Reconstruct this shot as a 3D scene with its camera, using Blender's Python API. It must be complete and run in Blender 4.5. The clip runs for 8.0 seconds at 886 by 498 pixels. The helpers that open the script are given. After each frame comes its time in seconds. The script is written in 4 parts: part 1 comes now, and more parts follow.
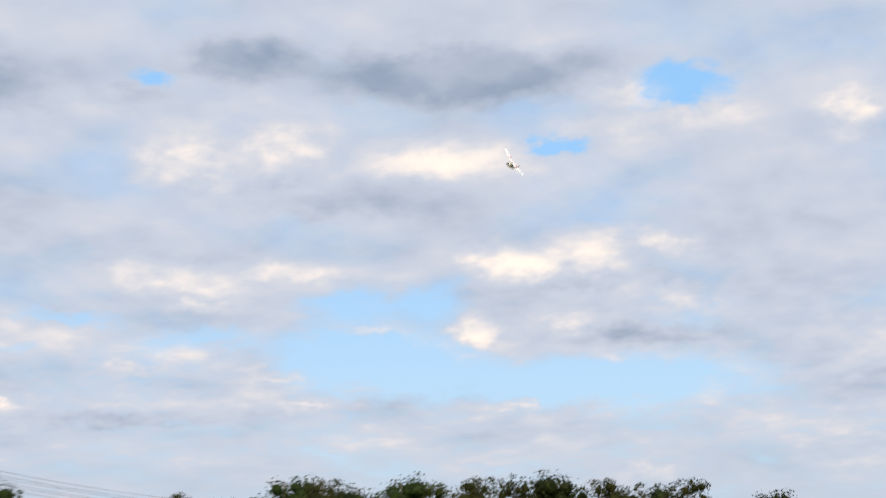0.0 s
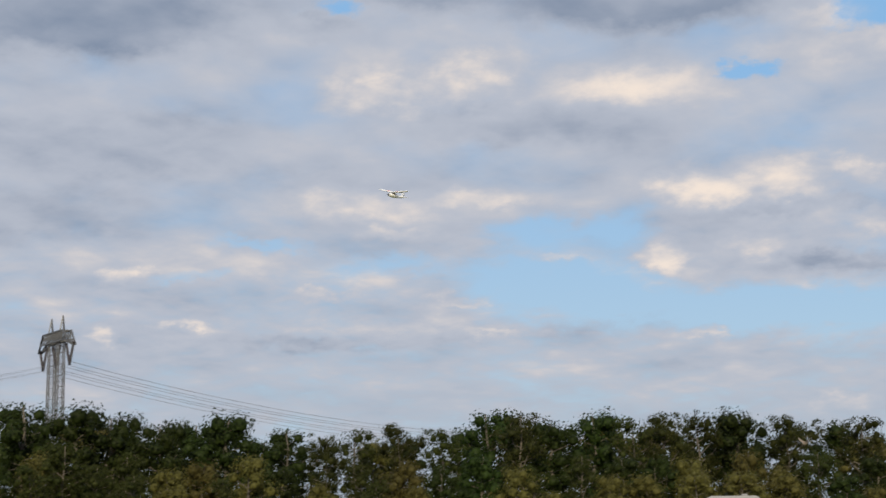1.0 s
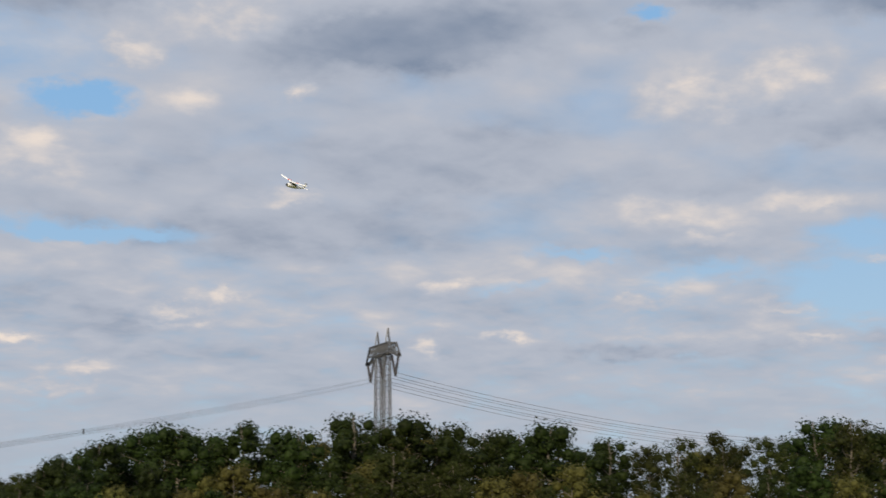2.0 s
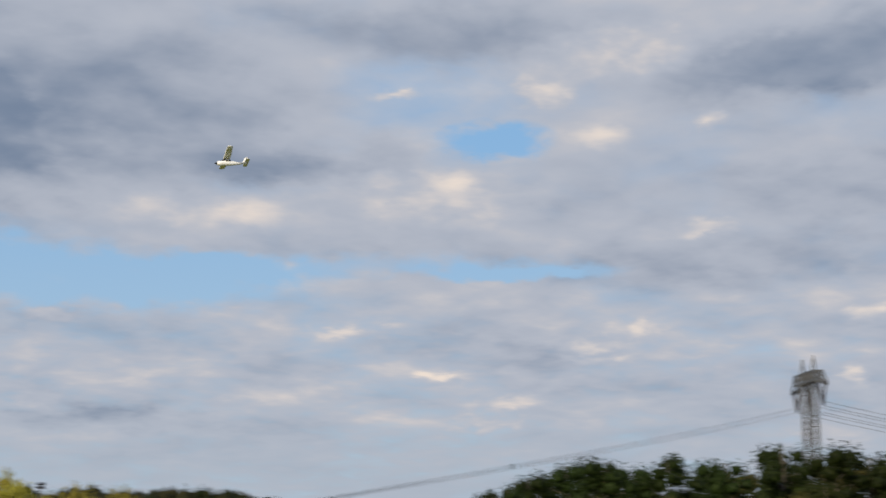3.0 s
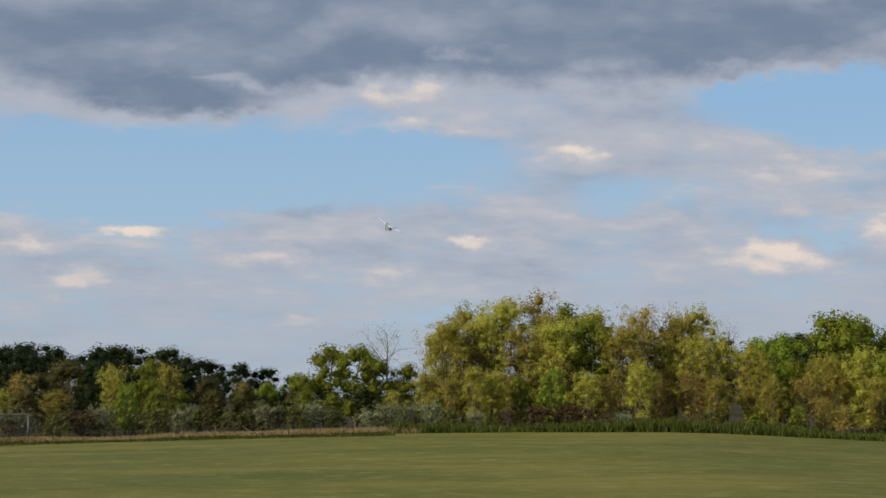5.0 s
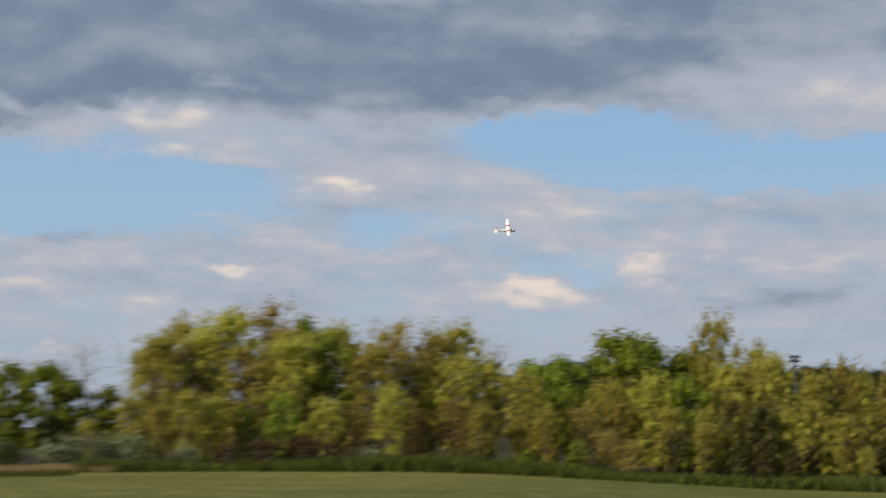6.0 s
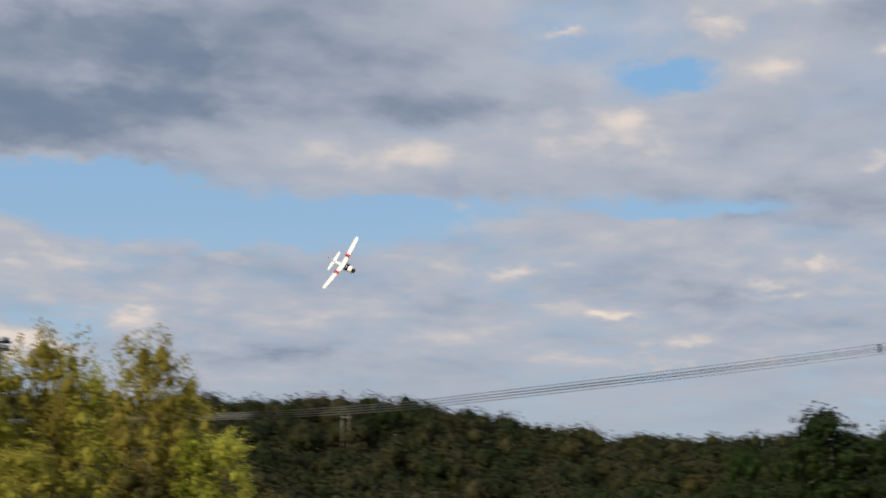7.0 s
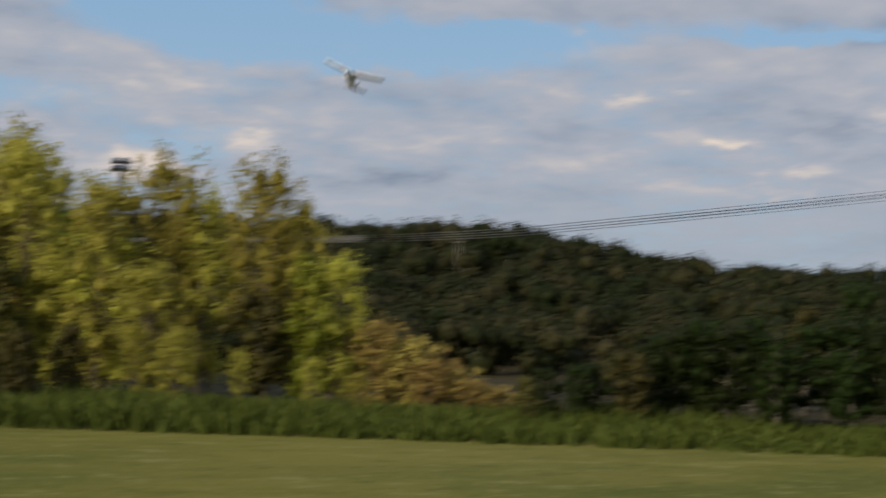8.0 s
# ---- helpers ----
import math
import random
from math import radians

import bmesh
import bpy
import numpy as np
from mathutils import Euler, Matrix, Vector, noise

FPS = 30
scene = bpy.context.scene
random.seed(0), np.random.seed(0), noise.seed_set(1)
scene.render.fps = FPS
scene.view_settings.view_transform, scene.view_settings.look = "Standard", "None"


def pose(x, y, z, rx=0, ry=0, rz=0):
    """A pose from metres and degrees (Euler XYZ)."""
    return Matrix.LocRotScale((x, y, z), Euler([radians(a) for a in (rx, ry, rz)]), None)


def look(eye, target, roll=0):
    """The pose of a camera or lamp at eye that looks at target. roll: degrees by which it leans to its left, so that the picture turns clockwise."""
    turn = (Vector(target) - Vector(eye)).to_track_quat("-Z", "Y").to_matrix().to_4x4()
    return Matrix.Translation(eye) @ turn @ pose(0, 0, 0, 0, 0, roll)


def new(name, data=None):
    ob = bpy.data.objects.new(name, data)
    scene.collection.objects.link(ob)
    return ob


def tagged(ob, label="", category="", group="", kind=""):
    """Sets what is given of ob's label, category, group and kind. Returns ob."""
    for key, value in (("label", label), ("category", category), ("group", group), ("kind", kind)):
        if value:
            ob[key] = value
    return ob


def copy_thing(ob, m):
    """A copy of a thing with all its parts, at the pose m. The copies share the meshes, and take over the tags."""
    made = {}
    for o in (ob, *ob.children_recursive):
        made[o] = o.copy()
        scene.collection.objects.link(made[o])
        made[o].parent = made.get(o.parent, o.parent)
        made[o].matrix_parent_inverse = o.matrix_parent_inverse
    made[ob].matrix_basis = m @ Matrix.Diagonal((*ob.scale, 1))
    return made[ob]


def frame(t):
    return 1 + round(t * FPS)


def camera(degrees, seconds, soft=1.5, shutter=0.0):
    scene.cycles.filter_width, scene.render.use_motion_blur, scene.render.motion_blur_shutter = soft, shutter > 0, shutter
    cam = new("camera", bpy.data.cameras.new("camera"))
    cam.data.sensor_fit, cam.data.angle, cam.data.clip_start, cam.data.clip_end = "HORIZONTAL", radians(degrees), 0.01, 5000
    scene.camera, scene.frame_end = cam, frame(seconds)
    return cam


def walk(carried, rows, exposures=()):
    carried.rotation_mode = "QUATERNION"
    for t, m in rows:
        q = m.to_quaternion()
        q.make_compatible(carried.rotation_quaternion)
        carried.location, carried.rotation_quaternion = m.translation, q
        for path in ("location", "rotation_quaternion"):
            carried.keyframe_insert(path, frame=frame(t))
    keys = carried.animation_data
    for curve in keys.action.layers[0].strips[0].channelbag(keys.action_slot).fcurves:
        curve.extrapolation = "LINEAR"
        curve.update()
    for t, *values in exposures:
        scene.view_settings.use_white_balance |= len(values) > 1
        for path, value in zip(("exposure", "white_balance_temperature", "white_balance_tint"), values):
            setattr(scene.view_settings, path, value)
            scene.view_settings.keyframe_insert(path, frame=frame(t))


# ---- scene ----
# Camera: one long lens, swept by hand across the field and carried forward late in the clip.
cam = camera(32.0, 8.0, 1.5, 0.27)
# seconds, east, north, bearing to the left of north, climb, lean
PATH = [
    (0, 5.58, 2.20, -68.48, 11.92, -1.83),
    (0.2, 0.92, 0.40, -66.64, 10.68, -1.86),
    (0.5, 0.00, 0.00, -62.81, 10.09, -1.52),
    (0.8, 0.00, 0.00, -62.12, 9.98, -0.80),
    (1, 0.00, 0.00, -61.38, 9.35, -0.68),
    (1.2, 0.00, 0.00, -60.11, 9.23, -0.27),
    (1.5, 0.00, 0.00, -55.67, 9.37, -0.47),
    (1.8, 0.00, 0.00, -50.87, 9.60, -0.37),
    (2, 0.00, 0.00, -49.51, 9.77, -0.30),
    (2.2, 0.00, 0.00, -47.61, 9.93, -0.21),
    (3.3, 0.00, 0.00, -26.44, 11.11, 0.01),
    (3.5, 0.00, 0.00, -21.37, 10.67, 0.25),
    (3.8, 0.00, 0.00, -16.09, 8.81, 0.17),
    (4, 0.00, 0.00, -10.16, 8.05, 0.45),
    (4.1, 0.00, 0.00, -7.62, 8.16, 0.69),
    (4.5, 0.00, 0.00, 0.01, 6.46, 0.33),
    (4.7, 0.00, 0.00, 0.22, 5.51, 0.28),
    (5.8, 0.53, 6.18, -4.91, 6.08, 0.89),
    (6, 1.69, 11.07, -8.68, 6.75, 0.69),
    (6.2, 4.10, 17.73, -13.03, 7.87, 0.42),
    (6.4, 7.53, 24.05, -17.37, 8.53, -0.15),
    (6.5, 9.37, 27.13, -19.07, 8.63, 0.29),
    (6.6, 11.24, 29.96, -20.57, 8.82, 0.33),
    (6.8, 15.40, 33.64, -23.81, 9.23, -0.51),
    (7, 16.66, 34.15, -27.46, 8.84, -0.12),
    (7.2, 16.66, 34.15, -31.46, 8.13, -0.13),
    (7.4, 16.66, 34.15, -34.92, 7.33, -0.32),
    (7.5, 16.66, 34.15, -35.39, 6.76, -0.22),
    (7.6, 16.66, 34.15, -34.98, 5.98, -0.52),
    (7.8, 16.66, 34.15, -30.22, 3.84, 0.75),
    (8, 16.66, 34.15, -23.28, 2.36, 1.12),
]
walk(cam, [(t, pose(x, y, 1.6, 90 + up, 0, yaw) @ pose(0, 0, 0, 0, 0, lean)) for t, x, y, yaw, up, lean in PATH],
     exposures=[(0.0, 0.36), (0.25, 0.22), (0.5, 0.1), (1.0, 0.0), (2.2, -0.07), (3.5, -0.1), (4.7, -0.14), (6.0, -0.14), (6.5, -0.34), (7.0, -0.15), (8.0, -0.26)])

# ---- world: evening sky with broken cloud ----
SUN_BEARING, SUN_HEIGHT = 118.0, 24.0


class Nodes:
    """Short hand for node trees."""

    def __init__(self, tree):
        self.tree = tree
        tree.nodes.clear()

    def add(self, kind, **values):
        n = self.tree.nodes.new(kind)
        for key, value in values.items():
            setattr(n, key, value)
        return n

    def plug(self, socket, value):
        if isinstance(value, bpy.types.NodeSocket):
            self.tree.links.new(value, socket)
        else:
            socket.default_value = value

    def math(self, op, a, b=0.0, c=0.0, clamp=False):
        n = self.add("ShaderNodeMath", operation=op, use_clamp=clamp)
        for s, v in zip(n.inputs, (a, b, c)):
            self.plug(s, v)
        return n.outputs[0]

    def vec(self, op, a, b=(0, 0, 0), c=(0, 0, 0)):
        n = self.add("ShaderNodeVectorMath", operation=op)
        for s, v in zip(n.inputs, (a, b, c)):
            self.plug(s, v)
        return n.outputs["Value"] if op == "LENGTH" else n.outputs[0]

    def mix(self, f, a, b):
        n = self.add("ShaderNodeMix", data_type="RGBA")
        self.plug(n.inputs["Factor"], f)
        self.plug(n.inputs["A"], a)
        self.plug(n.inputs["B"], b)
        return n.outputs["Result"]

    def noise(self, where, scale, detail=4.0, rough=0.55, colour=False):
        n = self.add("ShaderNodeTexNoise")
        self.plug(n.inputs["Vector"], where)
        n.inputs["Scale"].default_value, n.inputs["Detail"].default_value = scale, detail
        n.inputs["Roughness"].default_value = rough
        return n.outputs["Color" if colour else "Fac"]

    def wide(self, x):
        n = self.add("ShaderNodeCombineXYZ")
        for s in n.inputs:
            self.plug(s, x)
        return n.outputs[0]

    def step(self, x, lo, hi):
        n = self.add("ShaderNodeMapRange", interpolation_type="SMOOTHSTEP")
        self.plug(n.inputs["Value"], x)
        n.inputs["From Min"].default_value, n.inputs["From Max"].default_value = lo, hi
        return n.outputs["Result"]


def tint(r, g, b):
    """Linear colour of a display colour, 0 to 255."""
    return tuple(((c / 255 + 0.055) / 1.055) ** 2.4 if c > 10 else c / 3294 for c in (r, g, b)) + (1.0,)


# bearing, height, half width, half height (degrees), weight
CLEAR = [(-77.7, 17.4, 1.9, 0.74, 1.1), (-73.1, 15.6, 0.7, 0.31, 0.7), (-66.3, 7.9, 3.7, 1.13, 0.85), (-73.5, 6.8, 6.2, 0.92, 0.8), (-65.3, 9.8, 2.7, 0.57, 0.6),
         (-59.9, 8.7, 2.7, 0.37, 0.4), (-52.0, 8.3, 1.6, 0.23, 0.4), (-54.7, 9.5, 1.6, 0.21, 0.4), (-68.2, 10.1, 1.2, 0.92, 0.4), (-57.5, 18.3, 0.8, 0.37, 0.6),
         (-34.7, 10.4, 3.9, 0.49, 0.5), (-36.1, 15.1, 1.7, 0.57, 0.9), (-20.8, 9.8, 6.2, 0.98, 1.2), (-13.1, 11.0, 4.1, 0.82, 0.9), (-27.2, 10.3, 3.1, 0.45, 0.6),
         (-37.1, 10.2, 3.9, 0.29, 0.5), (-14.2, 10.5, 3.9, 1.23, 1.0), (5.0, 8.5, 6.8, 1.44, 1.2), (13.4, 8.0, 6.2, 1.64, 1.2)]
CLEAR_LOW = [(-7.0, 7.5, 2.5, 0.57, 0.5), (-14.5, 6.2, 2.3, 0.49, 0.4), (-2.2, 3.0, 4.1, 0.29, 0.3)]
DARK = [(-49.4, 17.9, 3.9, 1.19, 0.55), (-69.5, 18.3, 5.1, 0.92, 0.75), (-60.8, 18.9, 2.1, 0.78, 0.6), (-64.3, 13.8, 4.9, 0.7, 0.4), (-50.1, 13.1, 5.5, 0.94, 0.4),
        (-73.9, 10.5, 2.5, 0.29, 0.4), (-75.6, 8.5, 2.9, 0.37, 0.4), (-56.4, 17.4, 1.6, 0.45, 0.4), (-56.8, 6.1, 4.9, 0.29, 0.25), (-46.2, 17.2, 4.9, 0.94, 0.5),
        (-31.9, 14.6, 1.2, 0.61, 0.4), (-44.5, 10.4, 5.3, 0.82, 0.3), (-14.1, 13.0, 5.3, 0.86, 0.7), (-16.7, 16.3, 8.6, 3.49, 0.45), (-24.2, 16.3, 4.1, 1.74, 0.35),
        (-27.9, 14.0, 3.1, 0.57, 0.5), (-34.4, 18.9, 5.5, 1.13, 0.5), (-21.6, 4.7, 3.9, 0.41, 0.4)]
DARK_HEAVY = [(12.5, 13.5, 9.0, 2.87, 0.9), (3.3, 14.6, 8.6, 3.08, 0.9), (-6.0, 13.8, 7.0, 2.36, 0.9), (-14.3, 15.1, 5.3, 2.25, 0.8), (9.6, 10.9, 4.5, 0.61, 0.5)]
BRIGHT = [(-59.0, 15.1, 1.8, 0.86, 1.0), (-62.4, 15.6, 1.6, 0.78, 0.85), (-68.7, 15.2, 2.9, 0.66, 0.65), (-70.8, 11.4, 1.6, 0.57, 0.9), (-74.0, 11.8, 1.9, 0.74, 0.9),
          (-77.1, 11.8, 1.0, 0.37, 0.8), (-69.7, 8.8, 0.8, 0.61, 0.75), (-73.2, 9.2, 2.1, 0.57, 0.6), (-77.5, 9.8, 1.0, 0.49, 0.6), (-58.1, 11.0, 2.7, 0.53, 0.6),
          (-59.5, 9.9, 1.4, 0.27, 0.55), (-65.7, 8.9, 0.8, 0.18, 0.5), (-76.2, 17.4, 1.4, 0.57, 0.6), (-76.8, 16.2, 3.7, 0.53, 0.45), (-63.0, 11.2, 1.8, 0.29, 0.45)]
BRIGHT_HIGH = [(-44.1, 15.7, 0.6, 0.31, 0.95), (-43.9, 11.7, 1.0, 0.33, 0.7), (-40.2, 15.1, 1.2, 0.51, 0.5), (-40.7, 18.1, 2.7, 0.98, 0.9), (-37.8, 16.9, 1.0, 0.49, 0.8),
               (-33.8, 12.9, 3.1, 0.86, 0.9), (-25.1, 12.3, 3.9, 0.57, 0.55), (-14.8, 14.8, 2.5, 0.51, 0.45), (-18.8, 15.7, 0.7, 0.74, 0.45), (-32.1, 16.8, 1.0, 0.18, 0.5),
               (-0.4, 12.7, 1.1, 0.41, 1.0), (2.0, 11.4, 2.1, 0.41, 0.85), (7.5, 11.5, 1.8, 0.33, 0.45), (-5.0, 9.0, 0.9, 0.31, 0.7), (1.2, 9.9, 3.9, 0.29, 0.5)]
BRIGHT_LOW = [(-75.7, 3.3, 0.9, 0.33, 0.8), (-49.8, 8.3, 0.7, 0.33, 0.65), (-51.6, 6.6, 1.0, 0.16, 0.65), (-48.8, 6.1, 0.5, 0.35, 0.85), (-62.0, 7.5, 1.0, 0.16, 0.5),
              (-71.4, 6.0, 1.2, 0.16, 0.55), (-63.7, 6.2, 1.6, 0.16, 0.5), (-16.5, 6.0, 1.2, 0.53, 0.95), (-12.2, 5.1, 1.7, 0.57, 0.95), (-19.2, 8.5, 1.4, 0.31, 0.65),
              (-36.1, 5.4, 1.7, 0.33, 0.85), (-39.6, 7.5, 1.4, 0.18, 0.75), (-39.7, 7.0, 1.3, 0.18, 0.65), (-33.9, 6.4, 1.0, 0.18, 0.75), (-30.6, 8.1, 1.7, 0.21, 0.65),
              (-19.3, 5.5, 0.7, 0.27, 0.65)]
BRIGHT_FAR = [(-84.1, 15.9, 1.1, 0.78, 0.9), (-83.0, 4.0, 1.5, 0.66, 0.8), (-41.4, 8.0, 0.8, 0.23, 0.65), (-35.5, 4.6, 1.2, 0.18, 0.6), (-57.2, 7.7, 1.2, 0.18, 0.5),
              (11.5, 6.1, 1.1, 0.23, 1.0), (13.6, 4.3, 1.0, 0.49, 0.95), (15.1, 5.4, 1.2, 0.33, 0.75), (6.0, 5.1, 1.5, 0.41, 0.8), (2.4, 4.7, 1.4, 0.33, 0.65),
              (-1.1, 5.7, 0.8, 0.21, 0.75), (-12.2, 5.2, 1.8, 0.61, 0.4), (5.3, 2.9, 1.0, 0.25, 0.95), (-12.6, 8.2, 1.9, 0.45, 0.55)]


def build_world():
    world = bpy.data.worlds.new("evening_sky")
    world.use_nodes = True
    scene.world = world
    k = Nodes(world.node_tree)
    ray = k.vec("NORMALIZE", k.add("ShaderNodeTexCoord").outputs["Generated"])
    xyz = k.add("ShaderNodeSeparateXYZ")
    k.plug(xyz.inputs[0], ray)
    x, y, z = xyz.outputs
    bearing = k.math("MULTIPLY", k.math("ARCTAN2", k.math("MULTIPLY", x, -1.0), y), 57.2958)
    height = k.math("MULTIPLY", k.math("ARCSINE", z), 57.2958)
    uv = k.add("ShaderNodeCombineXYZ")
    k.plug(uv.inputs[0], bearing)
    k.plug(uv.inputs[1], height)
    uv = uv.outputs[0]
    # ragged, billowing edges: the places are pushed about by two sizes of noise
    push = k.vec("SUBTRACT", k.noise(k.vec("MULTIPLY", uv, (0.3, 0.7, 1)), 1.0, 2.0, 0.5, True), (0.5, 0.5, 0.5))
    fine = k.vec("SUBTRACT", k.noise(k.vec("MULTIPLY", uv, (0.9, 1.5, 1)), 1.0, 6.0, 0.6, True), (0.5, 0.5, 0.5))
    at = k.vec("MULTIPLY_ADD", push, (2.6, 0.9, 0), uv)
    at = k.vec("MULTIPLY_ADD", fine, (2.4, 1.25, 0), at)

    def patches(rows, outer=1.45, inner=0.3):
        total = 0.0
        for b, h, w, t, weight in rows:
            d = k.vec("LENGTH", k.vec("MULTIPLY_ADD", at, (1 / w, 1 / t, 0), (-b / w, -h / t, 0)))
            total = k.math("MULTIPLY_ADD", k.step(d, outer, inner), weight, total)
        return total

    # the cloud deck is a plane overhead, so its billows crowd together towards the horizon
    def deck(way):
        up = k.add("ShaderNodeSeparateXYZ")
        k.plug(up.inputs[0], way)
        flat = k.vec("MULTIPLY", k.vec("DIVIDE", way, k.wide(k.math("ADD", k.math("MAXIMUM", up.outputs[2], -0.02), 0.2))), (1, 1, 0))
        stir = k.vec("SUBTRACT", k.noise(flat, 7.0, 2.0, 0.5, True), (0.5, 0.5, 0.5))
        return k.vec("MULTIPLY_ADD", stir, (0.07, 0.07, 0), flat)

    flat = deck(ray)
    n1 = k.noise(flat, 2.2, 4.0, 0.5)
    n2 = k.noise(flat, 4.2, 6.0, 0.5)
    n3 = k.noise(flat, 13.0, 5.0, 0.5)
    # cloud heads are lit from above and from the side of the sun
    above = deck(k.vec("ADD", ray, (-0.008, -0.004, 0.017)))
    relief = k.math("SUBTRACT", n2, k.noise(above, 4.2, 6.0, 0.5))
    relief = k.math("MULTIPLY_ADD", k.math("SUBTRACT", n3, k.noise(above, 13.0, 5.0, 0.5)), 0.22, relief)
    low = k.step(height, 7.0, 1.0)
    dark = patches(DARK, 1.7, 0.1)
    heavy = patches(DARK_HEAVY, 1.3, 0.5)
    dark = k.math("MINIMUM", k.math("ADD", k.math("MINIMUM", dark, 0.5), heavy), 0.85)
    cover = k.math("MULTIPLY_ADD", k.math("SUBTRACT", n1, 0.5), 0.7, 0.60)
    cover = k.math("MULTIPLY_ADD", k.math("SUBTRACT", n2, 0.5), 1.1, cover)
    # lower down the deck breaks up into rows of small heaps
    rows = k.step(height, 13.0, 6.0)
    cover = k.math("MULTIPLY_ADD", k.math("MULTIPLY", k.math("SUBTRACT", n3, 0.52), rows), 0.9, cover)
    cover = k.math("SUBTRACT", cover, k.math("MINIMUM", k.math("ADD", patches(CLEAR, 1.6, 0.2), patches(CLEAR_LOW, 1.6, 0.2)), 0.82))
    heads = k.math("ADD", k.math("ADD", patches(BRIGHT, 1.6, 0.1), patches(BRIGHT_HIGH, 1.6, 0.1)), k.math("ADD", patches(BRIGHT_LOW, 1.6, 0.1), patches(BRIGHT_FAR, 1.6, 0.1)))
    heads = k.math("MINIMUM", heads, 1.0)
    puff = k.noise(k.vec("MULTIPLY", uv, (0.6, 1.1, 1)), 1.0, 6.0, 0.55)
    light = k.math("MULTIPLY", heads, k.math("MULTIPLY_ADD", k.step(puff, 0.3, 0.62), 0.55, 0.45))
    cover = k.math("MULTIPLY_ADD", heads, 0.55, cover)
    cover = k.math("MULTIPLY_ADD", dark, 0.7, cover)
    veil = k.step(cover, -0.1, 0.7)
    shade = k.math("MULTIPLY_ADD", k.math("SUBTRACT", n1, 0.5), -0.3, 0.43)
    calm = k.math("MULTIPLY_ADD", low, -0.55, 1.0)
    shade = k.math("MULTIPLY_ADD", relief, k.math("MULTIPLY", k.math("MULTIPLY_ADD", light, 0.5, 0.75), calm), shade)
    shade = k.math("MULTIPLY_ADD", k.math("MULTIPLY", k.math("SUBTRACT", n3, 0.5), k.math("MULTIPLY", rows, calm)), 0.38, shade)
    shade = k.math("MULTIPLY_ADD", light, 0.45, shade)
    shade = k.math("MULTIPLY_ADD", dark, -0.5, shade)
    cloud = k.mix(k.step(shade, -0.15, 0.5), tint(121, 137, 161), tint(183, 189, 202))
    cloud = k.mix(k.step(shade, 0.42, 1.05), cloud, k.mix(low, tint(244, 229, 216), tint(240, 219, 209)))
    cloud = k.mix(k.math("MULTIPLY", low, 0.55), cloud, tint(174, 187, 201))
    # clear air between the clouds
    sky = k.add("ShaderNodeTexSky", sky_type="NISHITA", sun_disc=False, sun_elevation=radians(SUN_HEIGHT),
                sun_rotation=radians(-SUN_BEARING), altitude=200.0, air_density=1.0, dust_density=1.0, ozone_density=1.0)
    air = k.add("ShaderNodeBackground")
    k.plug(air.inputs[0], sky.outputs[0])
    air.inputs[1].default_value = 0.1
    haze = k.add("ShaderNodeBackground")
    k.plug(haze.inputs[0], k.mix(k.step(height, 2.0, 18.0), tint(172, 200, 224), tint(138, 186, 231)))
    clear_air = k.add("ShaderNodeMixShader")
    clear_air.inputs[0].default_value = 0.85
    k.plug(clear_air.inputs[1], air.outputs[0])
    k.plug(clear_air.inputs[2], haze.outputs[0])
    over = k.add("ShaderNodeBackground")
    k.plug(over.inputs[0], cloud)
    both = k.add("ShaderNodeMixShader")
    k.plug(both.inputs[0], veil)
    k.plug(both.inputs[1], clear_air.outputs[0])
    k.plug(both.inputs[2], over.outputs[0])
    k.plug(k.add("ShaderNodeOutputWorld").inputs[0], both.outputs[0])


build_world()
sun = new("sun", bpy.data.lights.new("sun", "SUN"))
sun.data.energy, sun.data.angle, sun.data.color = 4.6, radians(1.5), (1.0, 0.87, 0.64)
b, h = radians(SUN_BEARING), radians(SUN_HEIGHT)
sun.matrix_world = look((-math.sin(b) * 80, math.cos(b) * 80, math.tan(h) * 80), (0, 0, 0))


# ---- materials ----
def material(name):
    m = bpy.data.materials.new(name)
    m.use_nodes = True
    return m, Nodes(m.node_tree)


def finish(k, shader):
    k.plug(k.add("ShaderNodeOutputMaterial").inputs[0], shader)


def surface(k, colour, rough=0.6, metal=0.0, bump=None, amount=0.2, shine=0.5):
    p = k.add("ShaderNodeBsdfPrincipled")
    p.inputs["Specular IOR Level"].default_value = shine
    k.plug(p.inputs["Base Color"], colour)
    k.plug(p.inputs["Roughness"], rough)
    p.inputs["Metallic"].default_value = metal
    if bump is not None:
        n = k.add("ShaderNodeBump")
        n.inputs["Strength"].default_value = amount
        k.plug(n.inputs["Height"], bump)
        k.plug(p.inputs["Normal"], n.outputs[0])
    return p.outputs[0]


def plain(name, rgb, rough=0.6, metal=0.0, vary=0.15, scale=6.0):
    """Paint, foam or metal with faint soiling at two sizes."""
    m, k = material(name)
    where = k.add("ShaderNodeTexCoord").outputs["Object"]
    n = k.math("ADD", k.noise(where, scale, 4.0), k.math("MULTIPLY", k.noise(where, scale * 7, 3.0), 0.5))
    colour = k.mix(k.step(n, 0.4, 1.1), (*[c * (1 - vary) for c in rgb], 1), (*[min(1, c * (1 + vary)) for c in rgb], 1))
    finish(k, surface(k, colour, rough, metal, n, 0.05))
    return m


